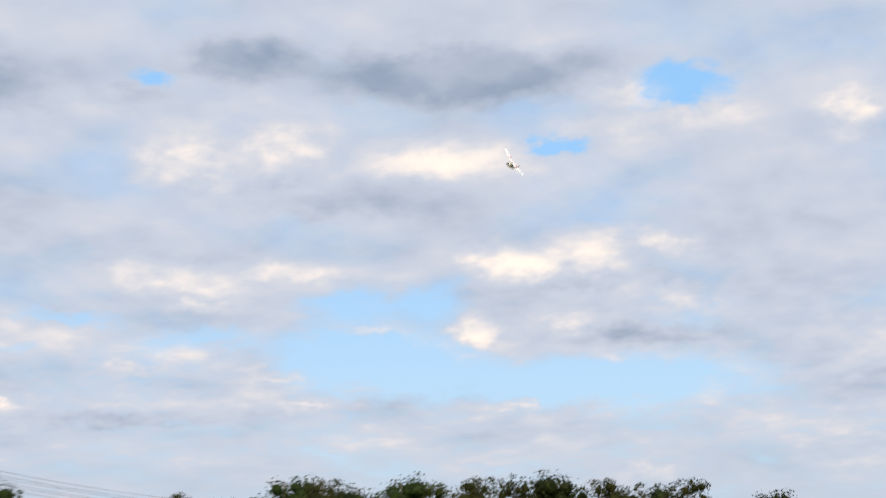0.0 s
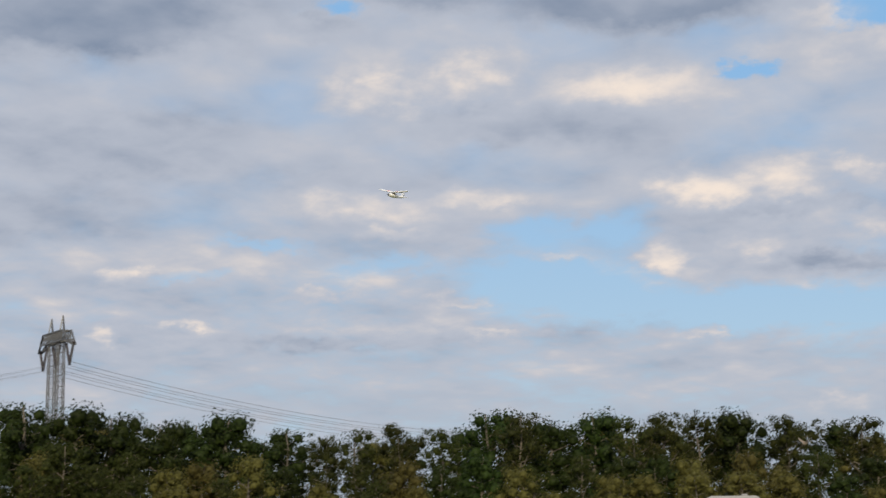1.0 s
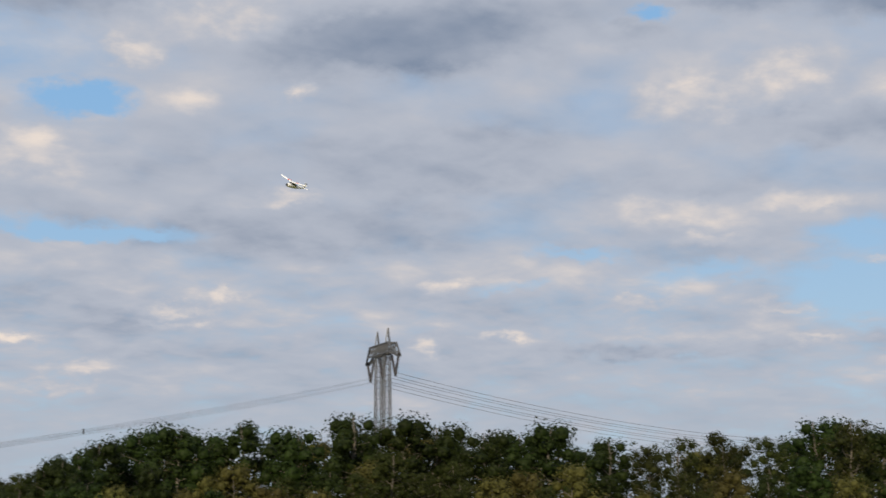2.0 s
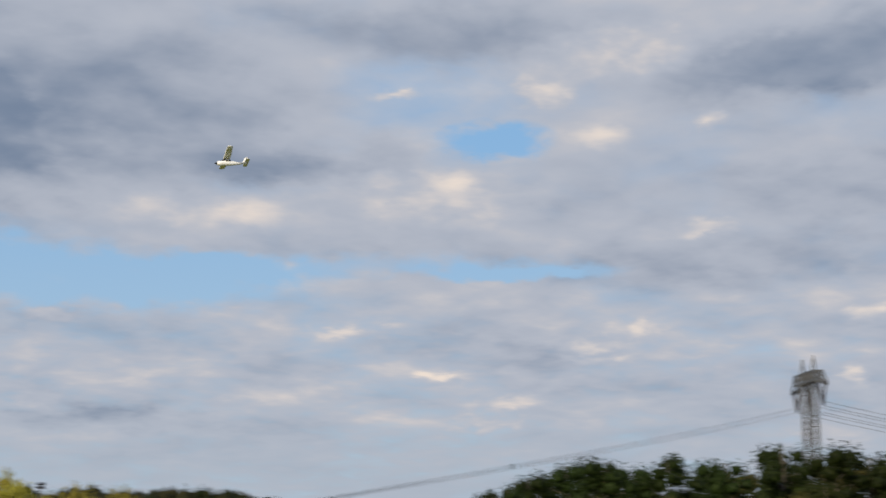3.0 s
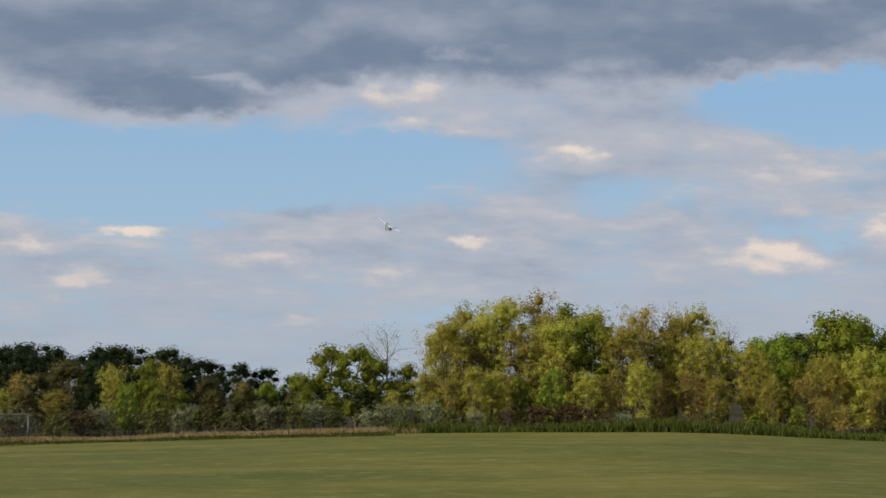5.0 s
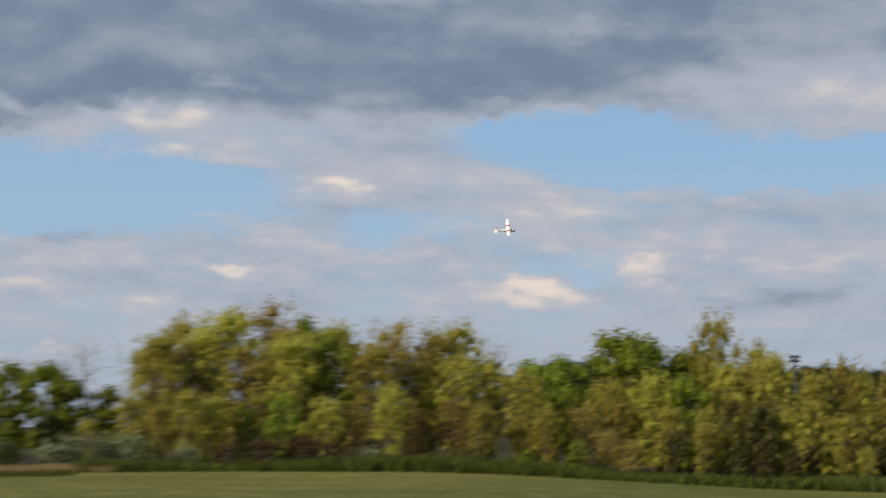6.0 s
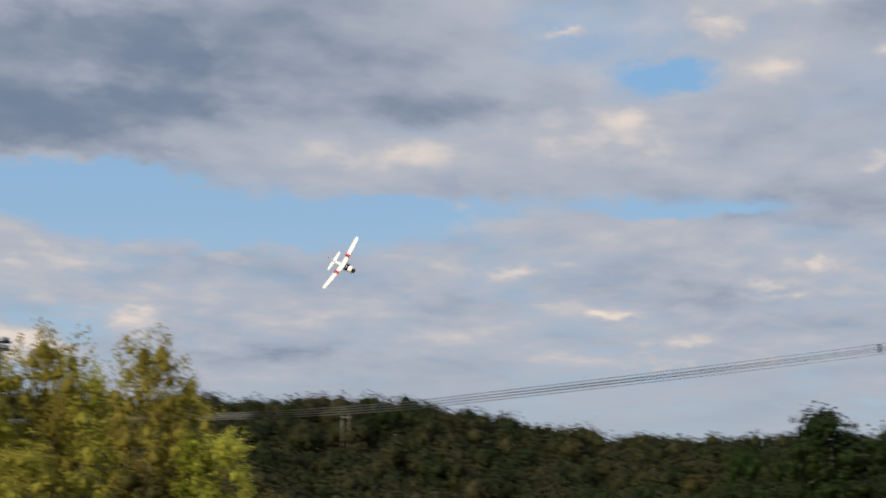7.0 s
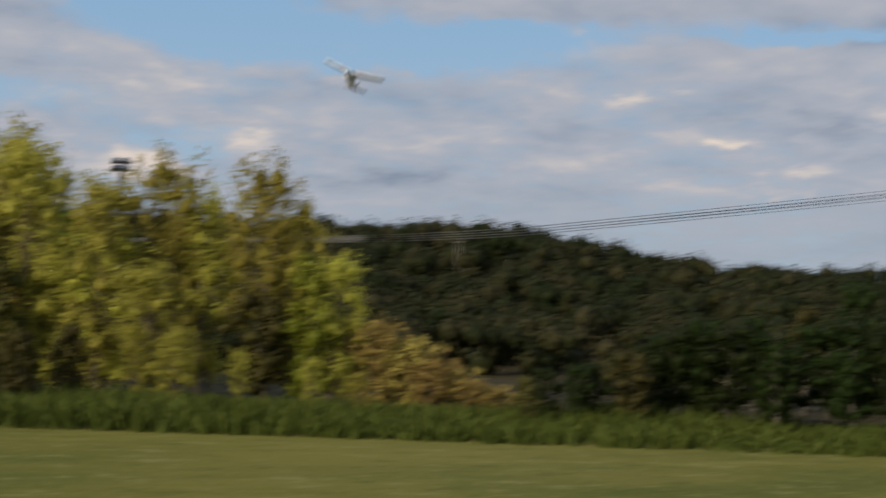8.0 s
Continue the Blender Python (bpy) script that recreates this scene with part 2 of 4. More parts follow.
def foliage(name, first, second, gloss=0.55, through_light=0.35, mottle=0.55):
    """Leaves: each leaf and each plant has its own tone, and light passes through."""
    m, k = material(name)
    geo = k.add("ShaderNodeNewGeometry")
    own = k.add("ShaderNodeObjectInfo").outputs["Random"]
    colour = k.mix(k.math("MULTIPLY_ADD", geo.outputs["Random Per Island"], 0.7, 0.15), (*first, 1), (*second, 1))
    tone = k.add("ShaderNodeHueSaturation")
    k.plug(tone.inputs["Hue"], k.math("MULTIPLY_ADD", own, 0.035, 0.483))
    k.plug(tone.inputs["Value"], k.math("MULTIPLY_ADD", own, 0.5, 0.75))
    k.plug(tone.inputs["Color"], colour)
    grain = k.noise(k.add("ShaderNodeTexCoord").outputs["Object"], 7.0, 4.0, 0.7)
    mottled = k.mix(k.math("MULTIPLY", k.step(grain, 0.55, 0.36), mottle), tone.outputs[0], (first[0] * 0.5, first[1] * 0.5, first[2] * 0.5, 1))
    p = surface(k, mottled, gloss, 0.0, grain, 0.5, 0.12)
    t = k.add("ShaderNodeBsdfTranslucent")
    k.plug(t.inputs[0], tone.outputs[0])
    both = k.add("ShaderNodeMixShader")
    both.inputs[0].default_value = through_light
    k.plug(both.inputs[1], p)
    k.plug(both.inputs[2], t.outputs[0])
    finish(k, both.outputs[0])
    return m


def bark(name, first, second):
    m, k = material(name)
    where = k.vec("MULTIPLY", k.add("ShaderNodeTexCoord").outputs["Object"], (9, 9, 1.5))
    n = k.noise(where, 3.0, 6.0, 0.65)
    finish(k, surface(k, k.mix(n, (*first, 1), (*second, 1)), 0.9, 0.0, n, 0.6))
    return m


def grass_ground():
    m, k = material("mown_field")
    where = k.add("ShaderNodeTexCoord").outputs["Object"]
    big = k.noise(where, 0.05, 4.0, 0.6)
    mid = k.noise(k.vec("MULTIPLY", where, (0.3, 0.8, 1)), 0.35, 7.0, 0.68)
    small = k.noise(where, 9.0, 4.0, 0.7)
    green = k.mix(k.step(k.math("ADD", mid, k.math("MULTIPLY", big, 0.6)), 0.6, 1.05), (0.076, 0.092, 0.014, 1), (0.167, 0.152, 0.034, 1))
    green = k.mix(k.math("MULTIPLY", k.step(small, 0.45, 0.75), 0.5), green, (0.203, 0.188, 0.052, 1))
    tuft = k.noise(k.vec("MULTIPLY", where, (1.0, 1.6, 1)), 1.3, 5.0, 0.7)
    green = k.mix(k.math("MULTIPLY", k.step(tuft, 0.52, 0.68), 0.6), green, (0.223, 0.218, 0.079, 1))
    green = k.mix(k.math("MULTIPLY", k.step(tuft, 0.46, 0.32), 0.6), green, (0.061, 0.081, 0.012, 1))
    finish(k, surface(k, green, 0.85, 0.0, k.math("ADD", small, tuft), 0.6, 0.1))
    return m


GROUND = grass_ground()
BARK_GREY = bark("grey_bark", (0.05, 0.042, 0.033), (0.16, 0.14, 0.115))
BARK_PALE = bark("pale_bark", (0.07, 0.055, 0.035), (0.18, 0.145, 0.09))
LEAF = {
    # oak: cloud shade over the long wood is put into this darkened green
    "oak": foliage("dark_oak_leaves", (0.012, 0.022, 0.005), (0.036, 0.054, 0.012)),
    "airy": foliage("young_oak_leaves", (0.019, 0.027, 0.006), (0.050, 0.056, 0.014)),
    "brown": foliage("budding_brown_leaves", (0.055, 0.054, 0.014), (0.115, 0.104, 0.032)),
    "willow": foliage("yellow_green_leaves", (0.29, 0.275, 0.042), (0.49, 0.45, 0.10), 0.5, 0.5, 0.15),
    "lime": foliage("bright_green_leaves", (0.14, 0.185, 0.018), (0.27, 0.32, 0.04), 0.5, 0.45, 0.25),
    "tan": foliage("tan_budding_leaves", (0.26, 0.205, 0.05), (0.44, 0.36, 0.10), 0.6, 0.4, 0.2),
    "gold": foliage("pale_gold_leaves", (0.30, 0.225, 0.055), (0.50, 0.40, 0.13), 0.6, 0.35),
    "silver": foliage("silvery_leaves", (0.13, 0.15, 0.07), (0.32, 0.34, 0.19), 0.6, 0.3),
    "olive": foliage("olive_leaves", (0.06, 0.068, 0.016), (0.15, 0.15, 0.045), 0.6, 0.3),
    "wine": foliage("dark_reddish_leaves", (0.045, 0.026, 0.012), (0.09, 0.055, 0.022), 0.6, 0.25),
    "pine": foliage("pine_needles", (0.008, 0.017, 0.005), (0.024, 0.04, 0.011), 0.6, 0.15),
}


def hill_leaves():
    """Leaves of a far wood: tone goes by crown, then by leaf."""
    m, k = material("hill_wood_leaves")
    where = k.add("ShaderNodeTexCoord").outputs["Object"]
    each = k.add("ShaderNodeNewGeometry").outputs["Random Per Island"]
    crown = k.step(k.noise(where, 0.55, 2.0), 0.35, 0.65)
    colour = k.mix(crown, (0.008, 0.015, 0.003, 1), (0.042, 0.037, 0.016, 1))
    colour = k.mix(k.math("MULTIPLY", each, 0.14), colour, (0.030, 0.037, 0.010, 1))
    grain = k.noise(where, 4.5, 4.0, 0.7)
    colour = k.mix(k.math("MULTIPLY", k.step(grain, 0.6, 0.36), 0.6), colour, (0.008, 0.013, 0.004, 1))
    finish(k, surface(k, colour, 0.7, 0.0, grain, 0.8, 0.1))
    return m


def wood_floor():
    m, k = material("leaf_litter")
    where = k.add("ShaderNodeTexCoord").outputs["Object"]
    n = k.math("ADD", k.noise(where, 0.8, 5.0, 0.6), k.math("MULTIPLY", k.noise(where, 8.0, 4.0, 0.7), 0.6))
    finish(k, surface(k, k.mix(k.step(n, 0.55, 1.05), (0.02, 0.022, 0.008, 1), (0.07, 0.055, 0.03, 1)), 0.9, 0.0, n, 0.8, 0.1))
    return m


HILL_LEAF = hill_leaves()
WOOD_FLOOR = wood_floor()
TALL_GRASS = foliage("tall_grass", (0.052, 0.074, 0.012), (0.125, 0.142, 0.03), 0.6, 0.35)
DRY_GRASS = foliage("dry_grass", (0.26, 0.21, 0.09), (0.45, 0.37, 0.18), 0.7, 0.35)
STEEL = plain("galvanised_steel", (0.11, 0.112, 0.117), 0.5, 0.4, 0.25, 2.0)
DARK_STEEL = plain("dark_steel", (0.07, 0.072, 0.075), 0.55, 0.3)
GLASS_BROWN = plain("insulator_glaze", (0.05, 0.045, 0.05), 0.25)
WIRE = plain("weathered_cable", (0.15, 0.15, 0.155), 0.6, 0.4)
WHITE_FOAM = plain("white_foam", (0.80, 0.81, 0.84), 0.45, 0.0, 0.05)
RED_TRIM = plain("red_trim", (0.5, 0.012, 0.03), 0.45)
BLACK = plain("black_plastic", (0.02, 0.02, 0.022), 0.3)
GREY_PAINT = plain("grey_paint", (0.32, 0.33, 0.35), 0.5)
BLUE_GREY = plain("blue_grey_housing", (0.09, 0.11, 0.16), 0.45)
WOOD = bark("weathered_pole_wood", (0.19, 0.17, 0.14), (0.33, 0.3, 0.26))
FEATHER = plain("brown_feathers", (0.16, 0.13, 0.1), 0.8, 0.0, 0.4, 20.0)
WHITE_PAINT = plain("white_vehicle_paint", (0.25, 0.25, 0.26), 0.35, 0.0, 0.08)


# ---- building helpers ----
def part(name, bm, mat, parent=None, label="", smooth=True):
    mesh = bpy.data.meshes.new(name)
    bm.normal_update()
    bm.to_mesh(mesh)
    bm.free()
    mesh.materials.append(mat)
    if smooth:
        mesh.shade_smooth()
    ob = new(name, mesh)
    ob.parent = parent
    return tagged(ob, label)


def mesh_part(name, verts, faces, mat, parent=None, label="", smooth=False):
    mesh = bpy.data.meshes.new(name)
    mesh.from_pydata(verts, [], faces)
    mesh.materials.append(mat)
    if smooth:
        mesh.shade_smooth()
    ob = new(name, mesh)
    ob.parent = parent
    return tagged(ob, label)


def tube(verts, faces, points, radii, sides, caps=True):
    """Adds a tapered tube along points to plain lists."""
    start = len(verts)
    for i, (p, r) in enumerate(zip(points, radii)):
        ahead = (points[min(i + 1, len(points) - 1)] - points[max(i - 1, 0)]).normalized()
        a = ahead.orthogonal().normalized()
        c = ahead.cross(a)
        for s in range(sides):
            w = 2 * math.pi * s / sides
            verts.append(p + (a * math.cos(w) + c * math.sin(w)) * r)
    for i in range(len(points) - 1):
        for s in range(sides):
            n = (s + 1) % sides
            u = start + i * sides
            faces.append((u + s, u + n, u + sides + n, u + sides + s))
    if not caps:
        return
    faces.append([start + s for s in range(sides)][::-1])
    faces.append([start + (len(points) - 1) * sides + s for s in range(sides)])


def bar(bm, p, q, w, d=None):
    """A square bar from p to q."""
    p, q = Vector(p), Vector(q)
    m = (q - p).to_track_quat("Z", "Y").to_matrix().to_4x4()
    m.translation = (p + q) / 2
    bmesh.ops.create_cube(bm, size=1, matrix=m @ Matrix.Diagonal((w, d or w, (q - p).length, 1)))


def loft(bm, rings, cap=True):
    """Skins rings of equal length."""
    made = [[bm.verts.new(p) for p in ring] for ring in rings]
    for a, c in zip(made, made[1:]):
        for i in range(len(a)):
            j = (i + 1) % len(a)
            bm.faces.new((a[i], a[j], c[j], c[i]))
    if cap:
        bm.faces.new(made[0][::-1])
        bm.faces.new(made[-1])
    bmesh.ops.recalc_face_normals(bm, faces=bm.faces)


def smooth_step(x, lo, hi):
    x = min(1.0, max(0.0, (x - lo) / (hi - lo)))
    return x * x * (3 - 2 * x)


def polar(bearing, away):
    a = radians(bearing)
    return -math.sin(a) * away, math.cos(a) * away


# ---- ground ----
# bearing and rise of the field's far edge above its middle
RISE = [(-180, -0.3), (-90, -0.3), (-31, -0.1), (-23, -0.02), (-18, 0.06), (-14, 0.22), (-9, 0.42), (2, 0.3), (16, -0.1), (40, -0.2), (180, -0.3)]
HILL_FOOT = Vector((17.0, 34.0))


def hill(x, y):
    d = Vector((x, y)) - HILL_FOOT
    away, b = d.length, math.degrees(math.atan2(-d.x, d.y))
    crest = 4.35 - 1.8 * smooth_step(-b, 24, 35) - 2.4 * smooth_step(-b, 44, 62) - 3.6 * smooth_step(b, -8, 12)
    return max(0.0, crest) * smooth_step(away, 42, 76)


def ground_z(x, y):
    away, b = math.hypot(x, y), math.degrees(math.atan2(-x, y))
    edge = np.interp(b, [r[0] for r in RISE], [r[1] for r in RISE])
    return float(edge * smooth_step(away, 14, 57)) + (hill(x, y) if y > 30 else 0.0)


def build_ground():
    verts, faces = [(0.0, 0.0, 0.0)], []
    rings = [4, 8, 12, 16, 20, 25, 30, 35, 40, 45, 50, 54, 58, 62, 66, 70, 75, 80, 85, 90, 95, 100, 106, 112, 118, 125, 140, 170, 220, 300, 450, 800, 1800, 4200]
    n = 180
    for away in rings:
        for s in range(n):
            x, y = polar(s * 360 / n, away)
            bump = 0.05 * noise.noise((x * 0.12, y * 0.12, 0)) if away < 200 else 0
            verts.append((x, y, ground_z(x, y) + bump))
    for s in range(n):
        faces.append((0, 1 + s, 1 + (s + 1) % n))
    for i in range(len(rings) - 1):
        for s in range(n):
            u, v = 1 + i * n, 1 + (s + 1) % n + i * n
            faces.append((u + s, u + n + s, v + n, v))
    ob = mesh_part("ground", verts, faces, GROUND, None, "mown green grass field rising to a wooded hill", True)
    ob.data.materials.append(WOOD_FLOOR)
    for face in ob.data.polygons:
        c = face.center
        b = math.degrees(math.atan2(-c.x, c.y))
        if c.xy.length > 63 and (-100 < b < 40 or c.xy.length > 100):
            face.material_index = 1
    tagged(ob, category="grass field", kind="structure")


build_ground()


# ---- trees ----
def ball(rings):
    bm = bmesh.new()
    bmesh.ops.create_icosphere(bm, subdivisions=rings, radius=1.0)
    made = [v.co.copy() for v in bm.verts], [[v.index for v in f.verts] for f in bm.faces]
    bm.free()
    return made


COARSE, FINE = ball(1), ball(2)


def lump(verts, faces, at, rad, rng, form):
    """The dense inside of a clump of leaves: a lumpy, uneven mass."""
    start, off = len(verts), Vector((rng.uniform(0, 50), rng.uniform(0, 50), rng.uniform(0, 50)))
    for v in form[0]:
        verts.append(at + v * rad * (0.84 + 0.38 * noise.noise(v * 1.9 + off)) * (1 if v.z < 0 else 0.95))
    faces += [[start + i for i in f] for f in form[1]]


def make_tree(kind, leaf, seed, height, trunk, base, spread, limbs, clumps, leaves, size, puff, upright=0.5, stems=1, mat=None, shape=1.0, lobes=0.0, shell=0):
    """One plant, standing at the origin: tapered stems, limbs and twigs, and a crown of loose leaves round the twigs' ends."""
    rng = random.Random(seed)
    wood_v, wood_f, ends, cores = [], [], [], []
    for s in range(stems):
        lean = Vector((rng.uniform(-1, 1), rng.uniform(-1, 1), 0)) * (0.06 if stems == 1 else 0.28) * height * (0.5 if stems == 1 else spread / height)
        foot = Vector((0, 0, -0.1)) if stems == 1 else Vector((rng.uniform(-1, 1), rng.uniform(-1, 1), -0.2)) * spread * 0.25
        tall = height * rng.uniform(0.8, 0.97) if s else height * 0.95
        spine = [foot + lean * (i / 6) ** 1.3 + Vector((rng.uniform(-1, 1), rng.uniform(-1, 1), 0)) * 0.02 * height * (i > 0) + Vector((0, 0, tall * i / 6)) for i in range(7)]
        tube(wood_v, wood_f, spine, [trunk * (1.15 - i / 6.3) * (1.25 if i == 0 else 1) for i in range(7)], 6)
        ends.append((spine[-1], puff * 0.7))
        if lobes and stems == 1:
            # the crown is filled along the stem
            cores.extend((spine[i] + Vector((rng.gauss(0, 0.25), rng.gauss(0, 0.25), 0)) * spread - Vector((0, 0, lobes * 0.6 * (i > 5))), lobes * rng.uniform(0.95, 1.3)) for i in range(1 + int(base * 6), 7))
        for n in range(limbs):
            f = base + (0.94 - base) * ((n + rng.random()) / limbs)
            i = min(5, int(f * 6))
            root = spine[i].lerp(spine[i + 1], f * 6 - i)
            turn = n * 2.4 + rng.uniform(-0.5, 0.5) + s
            g = (f - base) / (1 - base)
            reach = spread * (math.sin(math.pi * (0.16 + 0.80 * g)) ** shape) * rng.uniform(0.6, 1.08)
            tip = root + Vector((math.cos(turn) * reach, math.sin(turn) * reach, reach * rng.uniform(0.25, 1.0) * upright * 1.6))
            tip.z = min(tip.z, height * 0.98)
            mid = root.lerp(tip, 0.5) + Vector((rng.uniform(-1, 1), rng.uniform(-1, 1), -0.6)) * reach * 0.1
            r = trunk * (1.05 - f) * 0.55 + 0.006
            tube(wood_v, wood_f, [root, mid, tip], [r, r * 0.65, r * 0.2], 4, False)
            if lobes:
                rad = lobes * rng.uniform(0.7, 1.2)
                at = mid.lerp(tip, rng.uniform(0.1, 0.7))
                at.z = min(at.z, height - rad * 1.05)
                cores.append((at, rad))
            for c in range(clumps):
                w = rng.uniform(0.3, 1.0)
                p = (root.lerp(mid, w * 2) if w < 0.5 else mid.lerp(tip, w * 2 - 1))
                q = p + Vector((rng.gauss(0, 1), rng.gauss(0, 1), rng.gauss(0.25, 0.8))) * puff * 0.8
                if c % 4 == 0:
                    tube(wood_v, wood_f, [p, q], [r * 0.35 + 0.002, 0.002], 3, False)
                ends.append((q, puff * rng.uniform(0.55, 1.15)))
    verts, faces = [], []

    def leaf_at(at, face, w):
        a = face.cross(Vector((rng.uniform(-1, 1), rng.uniform(-1, 1), rng.uniform(-1, 1)))).normalized()
        c = face.cross(a)
        n = len(verts)
        verts.extend((at - a * w, at + a * w * 0.7 + c * w * 0.75, at + a * w * 0.5 - c * w * 0.7))
        faces.append((n, n + 1, n + 2))

    for p, rad in cores:
        lump(verts, faces, p, rad * 0.74, rng, COARSE)
        for _ in range(int(shell * rad * rad / (lobes * lobes))):
            o = Vector((rng.gauss(0, 1), rng.gauss(0, 1), rng.gauss(0.2, 1))).normalized()
            face = (o + Vector((rng.uniform(-1, 1), rng.uniform(-1, 1), rng.uniform(-0.6, 1))) * 0.55).normalized()
            leaf_at(p + o * rad * rng.uniform(0.6, 1.32), face, size * rng.uniform(0.6, 1.3))
    for p, rad in ends:
        for _ in range(max(3, int(leaves * rng.uniform(0.5, 1.4)))):
            o = Vector((rng.gauss(0, 1), rng.gauss(0, 1), rng.gauss(0, 1))).normalized() * rad * rng.random() ** 0.45
            o.z *= 0.75
            at = p + o
            if at.z < 0.03:
                continue
            face = (o.normalized() + Vector((rng.uniform(-1, 1), rng.uniform(-1, 1), rng.uniform(-0.6, 1))) * 0.42).normalized()
            leaf_at(at, face, size * rng.uniform(0.6, 1.3))
    tree = new(kind)
    mesh_part("trunk", wood_v, wood_f, mat or BARK_GREY, tree, "", True)
    mesh_part("crown", verts, faces, LEAF[leaf], tree, "", bool(lobes))
    return tree


def kinds():
    k = {}
    for n in (0, 1):
        # kind: name, leaf, seed, height, trunk, base, spread, limbs, clumps, leaves, size, puff
        k["oak", n] = make_tree("broadleaf_tree", "oak", 11 + n, 5.0, 0.11, 0.2, 1.35, 22, 4, 6, 0.062, 0.26, 0.45, lobes=0.44, shell=140)
        k["airy", n] = make_tree("broadleaf_tree", "airy", 21 + n, 5.0, 0.085, 0.3, 1.3, 20, 8, 20, 0.05, 0.30, 0.6, lobes=0.27, shell=60)
        k["brown", n] = make_tree("broadleaf_tree", "brown", 31 + n, 4.0, 0.07, 0.2, 1.2, 19, 4, 6, 0.057, 0.24, 0.5, lobes=0.40, shell=130)
        k["willow", n] = make_tree("willow_tree", "willow", 41 + n, 5.0, 0.045, 0.08, 1.35, 14, 7, 24, 0.042, 0.30, 1.3, 3, BARK_PALE, lobes=0.28, shell=95)
        k["lime", n] = make_tree("young_broadleaf_tree", "lime", 51 + n, 4.0, 0.06, 0.14, 1.2, 22, 5, 8, 0.051, 0.24, 0.6, lobes=0.34, shell=125)
        k["tan", n] = make_tree("budding_tree", "tan", 61 + n, 5.0, 0.045, 0.1, 1.3, 15, 8, 26, 0.034, 0.30, 1.3, 3, BARK_PALE, lobes=0.24, shell=60)
        k["silver", n] = make_tree("shrub", "silver", 71 + n, 1.3, 0.025, 0.08, 0.75, 9, 5, 14, 0.032, 0.2, 0.7, 3, lobes=0.14, shell=30)
        k["olive", n] = make_tree("shrub", "olive", 81 + n, 1.6, 0.03, 0.06, 0.9, 8, 4, 12, 0.035, 0.22, 0.6, 3, lobes=0.2, shell=40)
        k["wine", n] = make_tree("shrub", "wine", 91 + n, 1.5, 0.03, 0.05, 1.0, 9, 5, 14, 0.035, 0.24, 0.5, 3, lobes=0.18, shell=30)
    k["gold", 0] = k["gold", 1] = make_tree("shrub", "gold", 101, 1.8, 0.03, 0.05, 1.0, 11, 7, 30, 0.035, 0.22, 0.8, 3, BARK_PALE, lobes=0.14, shell=30)
    k["bare", 0] = k["bare", 1] = make_tree("bare_tree", "tan", 111, 4.5, 0.06, 0.3, 1.1, 22, 10, 4, 0.025, 0.4, 1.0, 1, BARK_PALE)
    k["pine", 0] = k["pine", 1] = make_tree("pine_tree", "pine", 121, 4.0, 0.08, 0.1, 1.5, 26, 5, 8, 0.06, 0.3, 0.15, 1, None, 0.6, 0.34, 130)
    return k


KINDS = kinds()
HEIGHTS = {"oak": 5.0, "airy": 5.0, "brown": 4.0, "willow": 5.0, "lime": 4.0, "tan": 5.0, "silver": 1.3, "olive": 1.6, "wine": 1.5, "gold": 1.8, "bare": 4.5, "pine": 4.0}
LABELS = {"oak": "dark green leafy tree at the wood's edge", "airy": "thinly leaved tree with sky showing through", "brown": "brownish budding tree among the wood",
          "willow": "yellow-green upright willow in a thicket", "lime": "bright green young leafy tree", "tan": "pale tan budding tree with slender stems",
          "silver": "silvery grey-green shrub before the trees", "olive": "dull olive-green rounded shrub", "wine": "dark reddish-brown low shrub",
          "gold": "pale golden bush lit by the sun", "bare": "bare pale tree with few buds", "pine": "dark green dense pine tree"}
dice = random.Random(5)
used = set()


def plant(kind, bearing, away, top, wide=1.0):
    """A plant of that kind; top: the height that it would reach at 65 m, seen from the middle of the field's near side."""
    x, y = polar(bearing, away)
    z = ground_z(x, y)
    tall = 1.6 + (top - 1.6) * away / 65 - z
    s = tall / HEIGHTS[kind] / 1.02
    m = Matrix.LocRotScale((x, y, z - 0.03), Euler((0, 0, dice.uniform(0, 6.28))), (s * wide, s * wide, s))
    form = (kind, dice.randrange(2))
    root = KINDS[form]
    if root.name in used:
        ob = copy_thing(root, m @ Matrix.Diagonal((*(1 / v for v in root.scale), 1)))
    else:
        ob = root
        used.add(root.name)
        ob.matrix_basis = m
    shrub = kind in ("silver", "olive", "wine", "gold")
    tagged(ob, LABELS[kind], "shrub" if shrub else "tree", LABELS[kind].split(" ")[0] + (" shrubs" if shrub else " trees"))
    return ob


def row(names, first, last, step, away, tops, wide=1.0, wobble=2.0, shift=0.25):
    """A row of mixed plants between two bearings, with the heights interpolated."""
    b = first
    while b < last:
        t = float(np.interp(b, [p[0] for p in tops], [p[1] for p in tops]))
        plant(dice.choice(names), b + dice.uniform(-0.3, 0.3) * step, away + dice.uniform(-wobble, wobble), t + dice.uniform(-shift, shift), wide * dice.uniform(0.85, 1.15))
        b += step


